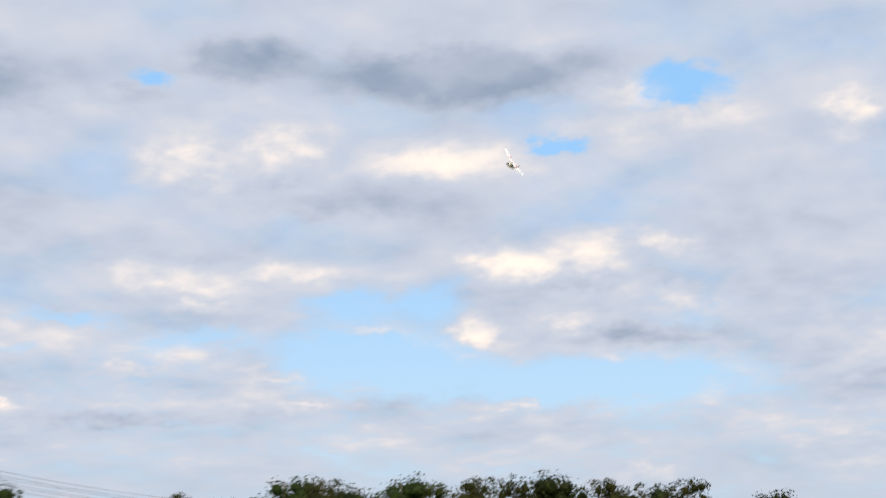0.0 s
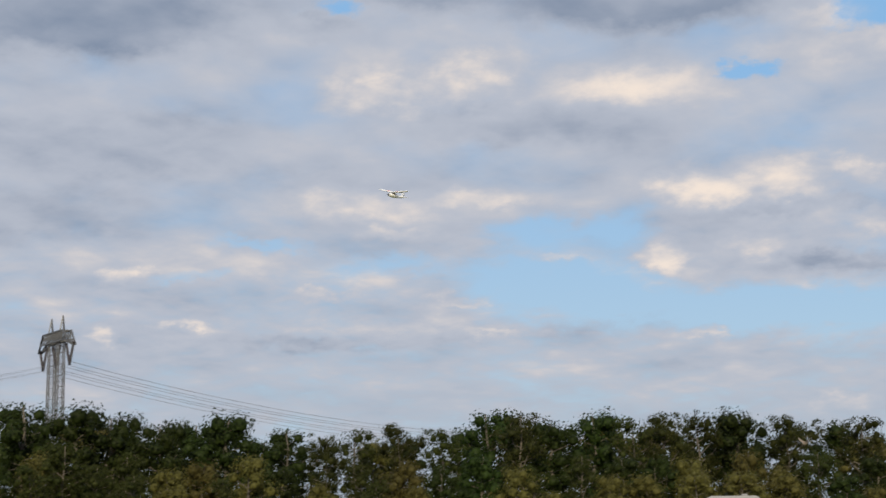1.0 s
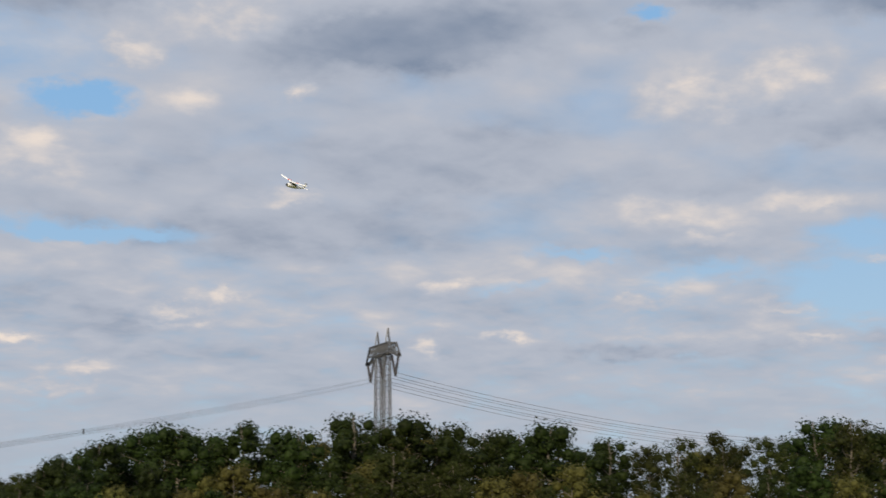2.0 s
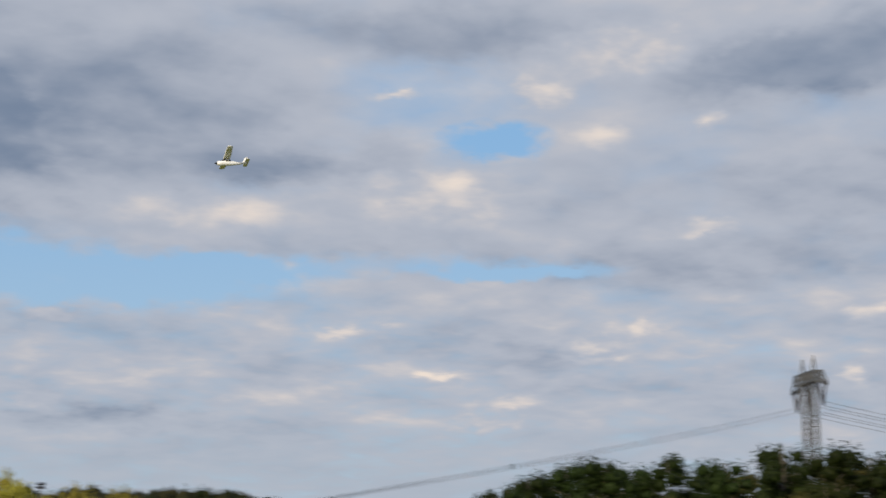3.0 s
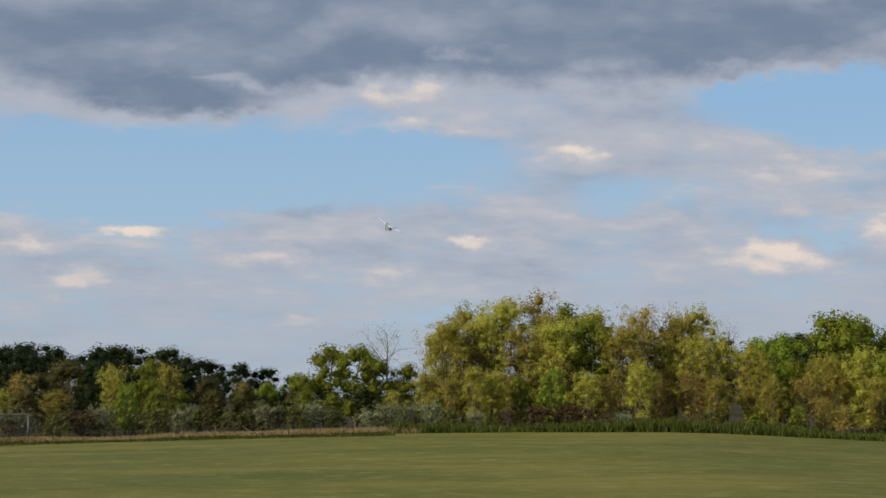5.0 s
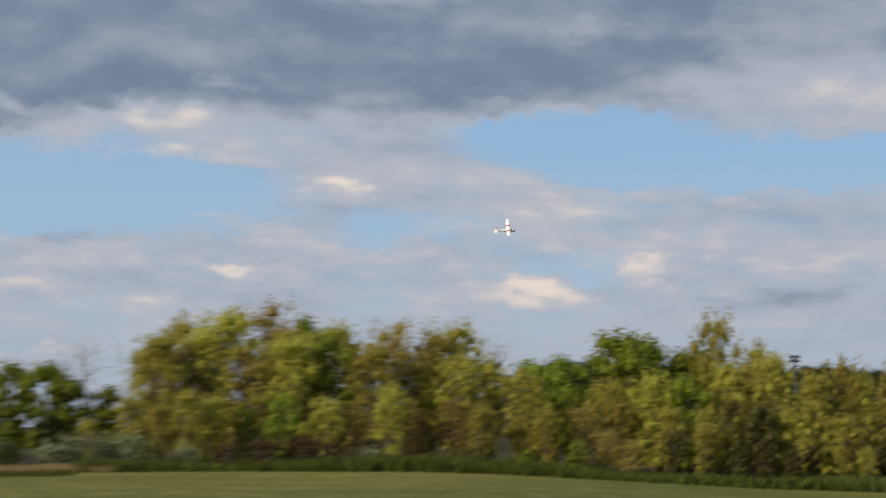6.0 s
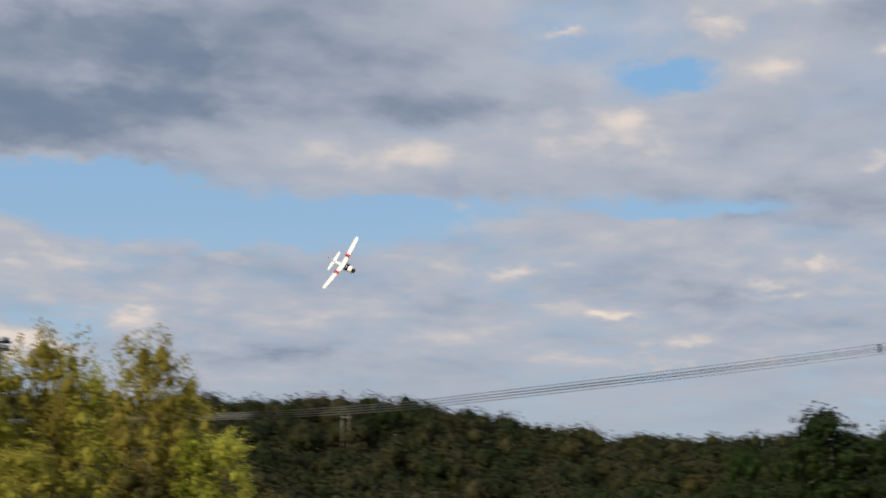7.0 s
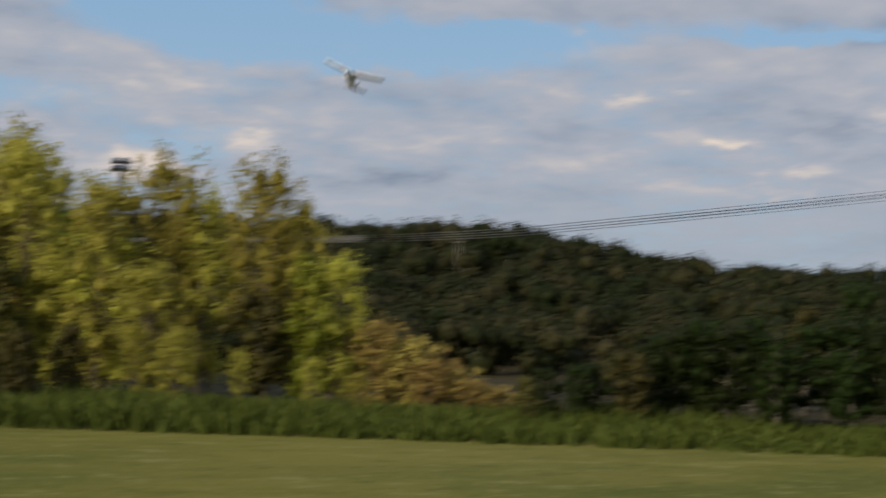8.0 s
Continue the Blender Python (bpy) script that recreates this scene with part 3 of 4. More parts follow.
# the long wood below the power line: its tall trees, bearing and height
WOOD_TOPS = [(-84.5, 2.9), (-82.6, 3.1), (-80.8, 3.5), (-79.0, 4.2), (-76.4, 4.8), (-73.7, 4.95), (-72.1, 5.15), (-70.6, 5.05), (-69.4, 5.2), (-68.2, 5.0), (-66.8, 5.2),
             (-65.3, 4.9), (-64.2, 5.3), (-63.0, 5.4), (-61.2, 4.6), (-59.6, 4.85), (-58.1, 4.6), (-56.9, 4.3), (-55.6, 4.65), (-53.4, 5.3), (-52.2, 5.0), (-51.0, 5.0), (-49.3, 5.35),
             (-48.0, 5.65), (-46.2, 5.8), (-44.1, 5.2), (-42.2, 5.45), (-40.9, 4.9), (-39.8, 5.3), (-38.4, 5.1), (-37.0, 4.9), (-35.7, 4.2), (-34.6, 2.9)]
AIRY = {4, 5, 7, 8, 9, 12, 14, 15, 16, 17}
for i, (b, top) in enumerate(WOOD_TOPS):
    plant("airy" if i in AIRY else "oak", b, 72 + dice.uniform(-2, 2), top + (0.4 if b < -38 else 0.1), 0.92 if i in AIRY else 1.05)
low = [(b, t - 0.75) for b, t in WOOD_TOPS]
row(["oak", "airy", "oak", "brown"], -84, -36.4, 1.7, 77, [(b, t - 0.12) for b, t in WOOD_TOPS], 1.15)
row(["oak", "brown", "airy", "brown"], -84, -38, 1.5, 68, [(b, t - 1.5) for b, t in WOOD_TOPS], 1.0, 1.5, 0.4)
row(["brown", "oak", "brown", "airy"], -84, -38, 1.7, 64.5, [(b, t - 2.3) for b, t in WOOD_TOPS], 1.0, 1.5, 0.4)
row(["olive", "olive", "brown", "olive"], -84, -38, 1.8, 61.5, [(-84, 1.2), (-38, 1.6)], 1.1, 1.0, 0.3)

# dark wood between the line's low span and the long wood
for b, top, kind, wide in [(-36.4, 4.45, "oak", 0.9), (-35.7, 4.2, "oak", 0.9), (-35.1, 3.95, "oak", 0.9), (-34.3, 3.6, "airy", 0.8), (-32.75, 3.2, "pine", 1.15),
                           (-33.5, 2.75, "oak", 0.9), (-32.1, 2.65, "oak", 0.8), (-31.4, 2.5, "oak", 0.8), (-30.5, 2.0, "brown", 0.9), (-29.8, 1.8, "oak", 0.8)]:
    plant(kind, b, 66 + dice.uniform(-1, 1), top, wide)
for b, top, kind in [(-28.7, 1.75, "oak"), (-28.2, 1.55, "oak"), (-27.6, 1.2, "brown"), (-29.6, 1.25, "oak"), (-30.6, 1.3, "oak"), (-31.5, 1.5, "oak"), (-32.4, 1.6, "oak"), (-33.4, 1.9, "oak"),
                     (-26.9, 0.95, "oak"), (-26.2, 0.75, "brown"), (-34.6, 2.6, "airy"), (-35.6, 2.9, "oak"), (-36.6, 3.2, "oak")]:
    plant(kind, b, 61 + dice.uniform(-1, 1), top, 1.0)
for b, top, kind in [(-33.1, 1.35, "olive"), (-33.7, 1.75, "brown"), (-34.3, 1.9, "olive"), (-35.0, 2.1, "brown"), (-35.8, 2.4, "brown"), (-36.6, 2.3, "olive"), (-32.5, 0.75, "olive"), (-31.6, 0.5, "olive"), (-34.5, 1.0, "olive"), (-35.6, 1.2, "olive")]:
    plant(kind, b, 57.5 + dice.uniform(-1, 1), top, 1.1)

row(["oak", "oak", "oak"], -33.5, -26.2, 0.55, 61.5, [(-33, 2.0), (-30, 1.6), (-28.3, 1.6), (-26.2, 0.6)], 1.35, 0.8, 0.25)

# the sunlit thicket across the field
for b, top, kind, wide in [(-0.9, 5.55, "willow", 0.85), (-1.9, 5.85, "willow", 0.85), (-3.5, 6.15, "tan", 1.05), (-4.7, 5.8, "lime", 0.8), (-5.8, 5.45, "willow", 0.85), (-7.2, 5.6, "tan", 1.0), (-8.2, 5.2, "willow", 0.85),
                           (-9.1, 5.5, "willow", 0.8), (-10.3, 4.9, "bare", 0.9), (-11.5, 4.4, "lime", 1.1), (-12.5, 4.5, "lime", 1.0), (-14.0, 5.5, "lime", 1.1), (-15.1, 5.3, "lime", 1.1), (-16.3, 4.9, "lime", 1.1),
                           (-17.15, 5.85, "willow", 0.6), (-18.1, 4.8, "willow", 0.8)]:
    plant(kind, b, 66.5 + dice.uniform(-1, 1), top, wide)
for b, top, kind, wide in [(-18.9, 4.5, "willow", 0.75), (-19.6, 3.9, "willow", 0.8), (-20.7, 4.3, "willow", 0.7), (-21.4, 3.7, "willow", 0.8), (-22.15, 4.2, "willow", 0.7), (-22.7, 3.4, "willow", 0.7),
                           (-23.3, 2.6, "willow", 0.8), (-23.9, 1.45, "gold", 0.8), (-24.2, 1.2, "gold", 0.9), (-24.5, 1.0, "gold", 1.0), (-24.8, 0.82, "gold", 1.1), (-25.1, 0.68, "gold", 1.2), (-25.4, 0.52, "gold", 1.3), (-25.7, 0.4, "gold", 1.4), (-26.0, 0.28, "gold", 1.4), (-26.3, 0.18, "gold", 1.4), (-26.6, 0.1, "gold", 1.4), (-23.5, 1.6, "willow", 1.0), (-24.2, 0.9, "tan", 0.9)]:
    plant(kind, b, 63.5 + dice.uniform(-0.7, 0.7), top, wide)
row(["willow", "willow", "tan", "willow", "lime"], -19, 0.5, 0.9, 64.8, [(-19, 3.9), (-12, 3.7), (-6, 4.9), (0, 4.6)], 0.9, 1.0, 0.5)
row(["willow", "lime", "willow", "tan", "brown"], -23, 0.5, 1.0, 62.8, [(-23, 2.2), (-18, 3.1), (-12, 2.7), (0, 3.0)], 1.0, 1.0, 0.5)
row(["willow", "willow", "brown"], -23.8, -15, 0.8, 61.6, [(-23.5, 1.0), (-18, 1.9), (-15, 1.7)], 0.9, 0.8, 0.4)
row(["oak", "airy", "oak"], -22, 1, 1.7, 71, [(-22, 2.6), (-18, 3.5), (-14, 4.4), (-5, 4.5), (0, 3.2)], 0.9, 1.0, 0.2)
for b, top, kind, wide in [(-6.6, 1.05, "silver", 1.1), (-7.1, 0.9, "silver", 1.0), (-4.6, 1.4, "wine", 1.3), (-5.4, 1.3, "wine", 1.2), (-3.4, 1.3, "wine", 1.2), (-2.4, 1.1, "wine", 1.1), (-1.2, 1.1, "silver", 0.9), (-0.2, 1.2, "olive", 1.1),
                           (-8.3, 1.0, "olive", 1.0), (-9.6, 1.2, "olive", 1.1), (-11.2, 1.1, "lime", 1.3), (-12.8, 1.5, "lime", 1.2), (-14.4, 1.5, "tan", 1.2), (-13.6, 1.8, "tan", 1.0)]:
    plant(kind, b, 60 + dice.uniform(-0.5, 0.5), top, wide)

# hedge and dark wood on the far side of the dry strip
FAR_TOPS = [(0.7, 2.6), (6.1, 2.5), (7.1, 3.0), (9.6, 3.4), (11.4, 3.8), (13.2, 3.6), (14.6, 3.85), (15.8, 3.7), (20, 3.8), (27, 4.0), (34, 3.9)]
row(["oak"], 5.8, 22, 0.9, 88, [(b, t + 0.15) for b, t in FAR_TOPS], 1.35, 2.0, 0.12)
row(["oak", "brown", "airy", "oak"], 4.5, 22, 1.3, 78, [(b, t - 0.4) for b, t in FAR_TOPS], 1.2, 2.0, 0.25)
for b, top, kind, wide in [(4.2, 4.0, "lime", 1.15), (3.3, 4.05, "lime", 1.1), (2.2, 4.75, "bare", 0.95), (0.7, 3.4, "bare", 0.7), (1.5, 3.2, "lime", 1.1), (5.3, 2.8, "lime", 1.3), (0.9, 2.7, "willow", 1.2), (-0.1, 4.5, "willow", 1.0), (6.6, 2.4, "lime", 0.9), (2.6, 3.3, "lime", 1.2),
                           (10.9, 3.3, "lime", 0.9), (10.1, 3.0, "willow", 0.9), (12.1, 2.9, "willow", 0.9), (13.6, 2.4, "bare", 0.8), (8.6, 2.6, "brown", 1.0), (7.4, 2.3, "tan", 0.8), (15.4, 2.6, "tan", 0.9), (11.5, 2.3, "lime", 0.8)]:
    plant(kind, b, 66 + dice.uniform(-1, 1), top, wide)
row(["oak", "brown", "oak"], -0.5, 22, 1.0, 72, [(-0.5, 2.6), (3.5, 2.3), (7, 2.4), (10, 2.9), (34, 3.1)], 1.1, 1.5, 0.25)
row(["brown", "lime", "willow", "oak"], 0.8, 22, 1.1, 64, [(0, 2.1), (34, 2.2)], 1.1, 1.0, 0.3)
row(["olive", "silver", "olive", "wine"], 0.4, 22, 0.85, 61, [(0, 1.25), (8, 1.3), (16, 0.95), (34, 1.0)], 1.1, 0.8, 0.2)


# ---- wooded hill beyond ----
def puff_form(rng, count):
    """One leafy clump of unit size: a lumpy core under a shell of small leaves."""
    verts, faces = [], []
    lump(verts, faces, Vector((0, 0, 0)), 0.78, rng, COARSE)
    for _ in range(count):
        o = Vector((rng.gauss(0, 1), rng.gauss(0, 1), rng.gauss(0.35, 0.9))).normalized()
        face = (o + Vector((rng.uniform(-1, 1), rng.uniform(-1, 1), rng.uniform(-0.7, 1))) * 0.55).normalized()
        u = face.cross(Vector((rng.uniform(-1, 1), rng.uniform(-1, 1), rng.uniform(-1, 1)))).normalized()
        v = face.cross(u)
        p, w, n = o * rng.uniform(0.66, 1.22), rng.uniform(0.08, 0.17), len(verts)
        verts += [p - u * w, p + u * w * 0.7 + v * w * 0.75, p + u * w * 0.5 - v * w * 0.7]
        faces.append((n, n + 1, n + 2))
    return np.array([tuple(v) for v in verts]), np.array(faces)


def hill_wood():
    rng = random.Random(77)
    forms = [puff_form(rng, 85) for _ in range(8)]
    verts, faces, start = [], [], 0
    for _ in range(980):
        b, away = rng.uniform(-50, -4), 40 + 42 * rng.random() ** 0.9
        dx, dy = polar(b, away)
        x, y = HILL_FOOT.x + dx, HILL_FOOT.y + dy
        if math.hypot(x, y) < 72:
            continue
        z, r, tall = ground_z(x, y), rng.uniform(0.9, 1.35), rng.uniform(1.0, 1.75)
        for _ in range(5):
            q = r * rng.uniform(0.32, 0.62)
            c = (x + rng.gauss(0, 0.45) * r, y + rng.gauss(0, 0.45) * r, z + tall - q * rng.uniform(0.5, 1.9))
            form = forms[rng.randrange(8)]
            a = rng.uniform(0, 6.28)
            spin = np.array(((math.cos(a), math.sin(a), 0), (-math.sin(a), math.cos(a), 0), (0, 0, 1)))
            verts.append(form[0] @ spin * q + c)
            faces.append(form[1] + start)
            start += len(form[0])
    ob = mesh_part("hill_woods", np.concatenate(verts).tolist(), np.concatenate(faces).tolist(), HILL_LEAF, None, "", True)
    tagged(ob, "dense dark wood covering the far hillside", "woods", "", "stuff")


hill_wood()


# ---- rough grass along the field's edge ----
def grass_strip(name, mat, first, last, near, far, count, tall, label):
    rng = random.Random(count)
    verts, faces = [], []
    for _ in range(count):
        x, y = polar(rng.uniform(first, last), rng.uniform(near, far))
        z = ground_z(x, y)
        h = tall * rng.uniform(0.4, 1.15) * (0.7 + 0.6 * noise.noise((x * 0.3, y * 0.3, 1.0)))
        for _ in range(4):
            a = rng.uniform(0, 6.28)
            side = Vector((math.cos(a), math.sin(a), 0)) * rng.uniform(0.012, 0.025)
            tip = Vector((rng.gauss(0, 0.25), rng.gauss(0, 0.25), 1.0)) * h
            p = Vector((x + rng.gauss(0, 0.08), y + rng.gauss(0, 0.08), z - 0.02))
            n = len(verts)
            verts += [p - side, p + side, p + tip * 0.6 + side * 0.7, p + tip + Vector((rng.gauss(0, 0.05), rng.gauss(0, 0.05), -0.03)), p + tip * 0.6 - side * 0.7]
            faces.append((n, n + 1, n + 2, n + 3, n + 4))
    tagged(mesh_part(name, verts, faces, mat), label, "grass", "", "stuff")


grass_strip("tall_grass", TALL_GRASS, -44, 2, 57.8, 61.8, 11000, 0.5, "uncut green grass along the thicket's foot")
grass_strip("tall_grass", TALL_GRASS, -88, -44, 57, 62, 2500, 0.5, "uncut green grass before the long wood")
grass_strip("dry_grass", DRY_GRASS, 1, 24, 57.5, 60.5, 5500, 0.3, "dry tan grass strip before the hedge")
grass_strip("tall_grass", TALL_GRASS, 2, 24, 54.5, 57.5, 2500, 0.2, "low rough green grass beside the mown field")


# ---- power line ----
PYLON_BEARING, PYLON_AWAY = -47.25, 185.0
PX, PY = polar(PYLON_BEARING, PYLON_AWAY)
PZ = ground_z(PX, PY)


def lattice(bm, x, w_low, w_high, z0, z1, bays):
    """A square lattice column."""
    def corner(i, z):
        w = w_low + (w_high - w_low) * (z - z0) / (z1 - z0)
        return Vector((x + w * (0.5, 0.5, -0.5, -0.5)[i % 4], w * (0.5, -0.5, -0.5, 0.5)[i % 4], z))
    for i in range(4):
        bar(bm, corner(i, z0), corner(i, z1), 0.13)
    for n in range(bays):
        a, c = z0 + (z1 - z0) * n / bays, z0 + (z1 - z0) * (n + 1) / bays
        for i in range(4):
            bar(bm, corner(i, a), corner(i + 1, c), 0.055)
            bar(bm, corner(i + 1, a), corner(i, c), 0.055)
            bar(bm, corner(i, c), corner(i + 1, c), 0.09)


def build_pylon():
    pylon = new("power_pylon")
    for x in (-2.4, 2.4):
        bm = bmesh.new()
        lattice(bm, x, 1.35, 1.0, -0.3, 27.0, 15)
        part("column", bm, STEEL, pylon, "grey steel lattice column", False)
    bm = bmesh.new()
    for y in (-0.8, 0.8):
        bar(bm, (-6.2, y, 27.0), (6.2, y, 27.0), 0.22)
        bar(bm, (-5.0, y, 28.6), (5.0, y, 28.6), 0.22)
        for e in (-1, 1):
            bar(bm, (e * 5.0, y, 28.6), (e * 9.0, y * 0.3, 26.0), 0.28)
            bar(bm, (e * 6.2, y, 27.0), (e * 9.0, y * 0.3, 26.0), 0.28)
        for n in range(10):
            x = -5 + n
            bar(bm, (x, y, 27.0), (x + 0.5, y, 28.6), 0.13)
            bar(bm, (x + 0.5, y, 28.6), (x + 1, y, 27.0), 0.13)
    for n in range(11):
        bar(bm, (-5 + n, -0.8, 28.6), (-5 + n, 0.8, 28.6), 0.14)
        bar(bm, (-5 + n, -0.8, 27.0), (-4.5 + n, 0.8, 27.0), 0.14)
    part("crossarm", bm, STEEL, pylon, "steel truss crossarm with drooping ends", False)
    for x in (-3.0, 3.0):
        bm = bmesh.new()
        for i in range(3):
            a = 2.1 * i
            bar(bm, (x + 0.5 * math.cos(a), 0.5 * math.sin(a), 28.5), (x, 0, 31.2), 0.16)
        bar(bm, (x - 0.3, 0, 29.8), (x + 0.3, 0, 29.8), 0.1)
        part("peak", bm, STEEL, pylon, "", False)
    for x in (-7.0, 0.0, 7.0):
        for e in (-1, 1):
            bm = bmesh.new()
            for n in range(12):
                f = n / 11
                p = Vector((x + e * 1.9 * (1 - f), 0, 26.4 - 3.4 * f))
                bmesh.ops.create_cone(bm, cap_ends=True, segments=8, radius1=0.3, radius2=0.16, depth=0.28, matrix=Matrix.Translation(p))
            part("insulator_string", bm, GLASS_BROWN, pylon, "dark glazed insulator string")
    back = radians(PYLON_BEARING + 180 + 18)
    pylon.matrix_world = Matrix.Translation((PX, PY, PZ)) @ Matrix.Rotation(back + radians(90), 4, "Z") @ Matrix.Diagonal((0.685, 0.685, 0.714, 1))
    tagged(pylon, "grey steel lattice pylon rising behind the wood", "pylon")
    return pylon


PYLON = build_pylon()


def cable(name, points, radius, label, ticks=()):
    verts, faces = [], []
    tube(verts, faces, points, [radius] * len(points), 5)
    ob = mesh_part(name, verts, faces, WIRE, None, label, True)
    for i in ticks:
        bm = bmesh.new()
        bar(bm, points[i] + Vector((0, 0, 0.12)), points[i] - Vector((0, 0, 0.2)), 0.07)
        part("spacer", bm, DARK_STEEL, ob, "small dark spacer clamp", False)
    return tagged(ob, category="power cable", group="cables of the power line")


def span(p, q, sag, n):
    return [p.lerp(q, i / n) - Vector((0, 0, sag * 4 * (i / n) * (1 - i / n))) for i in range(n + 1)]


POLE_FOOT = Vector((*polar(-15.0, 84.0), 0.0))
POLE_FOOT.z = ground_z(POLE_FOOT.x, POLE_FOOT.y)
FAR_POLE = Vector((*polar(-64.4, 260.0), 0.0))
FAR_POLE.z = ground_z(FAR_POLE.x, FAR_POLE.y)
turn = Matrix.Rotation(radians(PYLON_BEARING + 180 + 18 + 90), 4, "Z")
low_mid = Vector((*polar(-26.5, 67.0), 3.2))


def sweep(p, m, q, steps):
    """A nearly straight span from p to m that bends away to q."""
    run = span(p, m, 0.38, steps)
    c = m + (m - run[-2]).normalized() * 7.0
    return run[:-1] + [m * (1 - i / 12) ** 2 + c * (2 * (i / 12) * (1 - i / 12)) + q * (i / 12) ** 2 for i in range(13)]


n = 0
for x, z in ((-4.8, 23.0), (0.0, 23.0), (4.8, 23.0)):
    for e in (-0.25, 0.25):
        top = Vector((PX, PY, PZ + z * 0.717 + e)) + turn @ Vector((x * 1.458 * 0.685, 0, 0))
        mid = low_mid + Vector((0.006 * x, -0.006 * x, 0.011 * x + e * 0.1))
        end = POLE_FOOT + Vector((0.07 * x, 0, 3.15 + e * 0.1))
        cable("power_cable", sweep(top, mid, end, 28), 0.0065, "thin grey power cable crossing above the trees", (21,) if n == 3 else ())
        over = FAR_POLE + Vector((0.3 * x, 0.0, 11.8 + 0.2 * x + e))
        cable("power_cable", span(top, over, 2.2, 24), 0.024, "thin grey power cable falling beyond the wood")
        n += 1


def pole_pair(foot, tall, gap, thick, label):
    root = new("utility_pole")
    for e in (-1, 1):
        verts, faces = [], []
        tube(verts, faces, [Vector((e * gap, 0, -0.3)), Vector((e * gap, 0, tall * 0.5)), Vector((e * gap * 0.95, 0, tall))], [thick, thick * 0.9, thick * 0.8], 8)
        mesh_part("pole", verts, faces, WOOD, root, "", True)
    bm = bmesh.new()
    bar(bm, (-gap - 7 * thick, 0, tall - 0.12), (gap + 7 * thick, 0, tall - 0.12), thick * 1.3)
    part("crossbeam", bm, WOOD, root, "", False)
    root.matrix_world = pose(*foot)
    tagged(root, label, "utility pole")


pole_pair(POLE_FOOT, 3.25, 0.22, 0.05, "pale wooden twin pole carrying the cables")
pole_pair(FAR_POLE, 13.6, 2.0, 0.15, "tall twin pole hidden behind the wood")
hx, hy = polar(-23.5, 60.0)
hx, hy = HILL_FOOT.x + hx, HILL_FOOT.y + hy
pole_pair(Vector((hx, hy, ground_z(hx, hy))), 2.15, 0.14, 0.014, "slim pale twin pole on the hillside")


# ---- floodlight mast behind the thicket ----
def build_floodlight():
    root = new("floodlight_mast")
    x, y = polar(-19.45, 68.5)
    z = ground_z(x, y)
    tall = 1.6 + (4.25 - 1.6) * 68.5 / 65 - z
    verts, faces = [], []
    tube(verts, faces, [Vector((0, 0, -0.2)), Vector((0, 0, tall * 0.5)), Vector((0, 0, tall))], [0.07, 0.06, 0.045], 10)
    mesh_part("mast", verts, faces, STEEL, root, "", True)
    for dz in (-0.06, 0.09):
        bm = bmesh.new()
        bar(bm, (-0.2, 0, tall + dz - 0.05), (0.2, 0, tall + dz - 0.05), 0.05)
        part("arm", bm, DARK_STEEL, root, "", False)
        for dx in (-0.095, 0.095):
            bm = bmesh.new()
            bmesh.ops.create_cube(bm, size=1, matrix=Matrix.Translation((dx, -0.05, tall + dz)) @ Matrix.Rotation(0.3, 4, "X") @ Matrix.Diagonal((0.15, 0.08, 0.09, 1)))
            bmesh.ops.bevel(bm, geom=bm.edges[:], offset=0.02, segments=2, affect="EDGES")
            part("lamp_head", bm, BLUE_GREY, root, "blue-grey floodlight housing")
    root.matrix_world = pose(x, y, z, 0, 0, -19.45)
    tagged(root, "slim mast with blue-grey floodlight heads", "floodlight")


build_floodlight()


# ---- wire fence at the dry strip ----
def build_fence():
    root = new("wire_fence")
    x, y = polar(17.3, 59.0)
    for i in range(5):
        verts, faces = [], []
        tube(verts, faces, [Vector((-2.4 + i * 1.2, 0, -0.1)), Vector((-2.4 + i * 1.2, 0, 1.05))], [0.028, 0.028], 8)
        mesh_part("post", verts, faces, STEEL, root, "", True)
    for z in (0.08, 1.0):
        verts, faces = [], []
        tube(verts, faces, [Vector((-2.4, 0, z)), Vector((2.4, 0, z))], [0.02, 0.02], 6)
        mesh_part("rail", verts, faces, STEEL, root, "", True)
    bm = bmesh.new()
    for i in range(-9, 48):
        u = i * 0.1
        for e in (1, -1):
            a, c = (-2.4 + u, 0.05), (-2.4 + u + 0.92, 0.97)
            pts = [Vector((a[0], 0.01 * e, a[1] if e > 0 else c[1])), Vector((c[0], 0.01 * e, c[1] if e > 0 else a[1]))]
            if pts[0].x < -2.4:
                f = (-2.4 - pts[0].x) / (pts[1].x - pts[0].x)
                pts[0] = pts[0].lerp(pts[1], f)
            if pts[1].x > 2.4:
                f = (2.4 - pts[0].x) / (pts[1].x - pts[0].x)
                pts[1] = pts[0].lerp(pts[1], f)
            bar(bm, pts[0], pts[1], 0.009)
    part("wire_mesh", bm, DARK_STEEL, root, "grey diamond wire mesh", False)
    root.matrix_world = pose(x, y, ground_z(x, y), 0, 0, 17.3)
    tagged(root, "grey chain-link fence before the hedge", "fence")


build_fence()


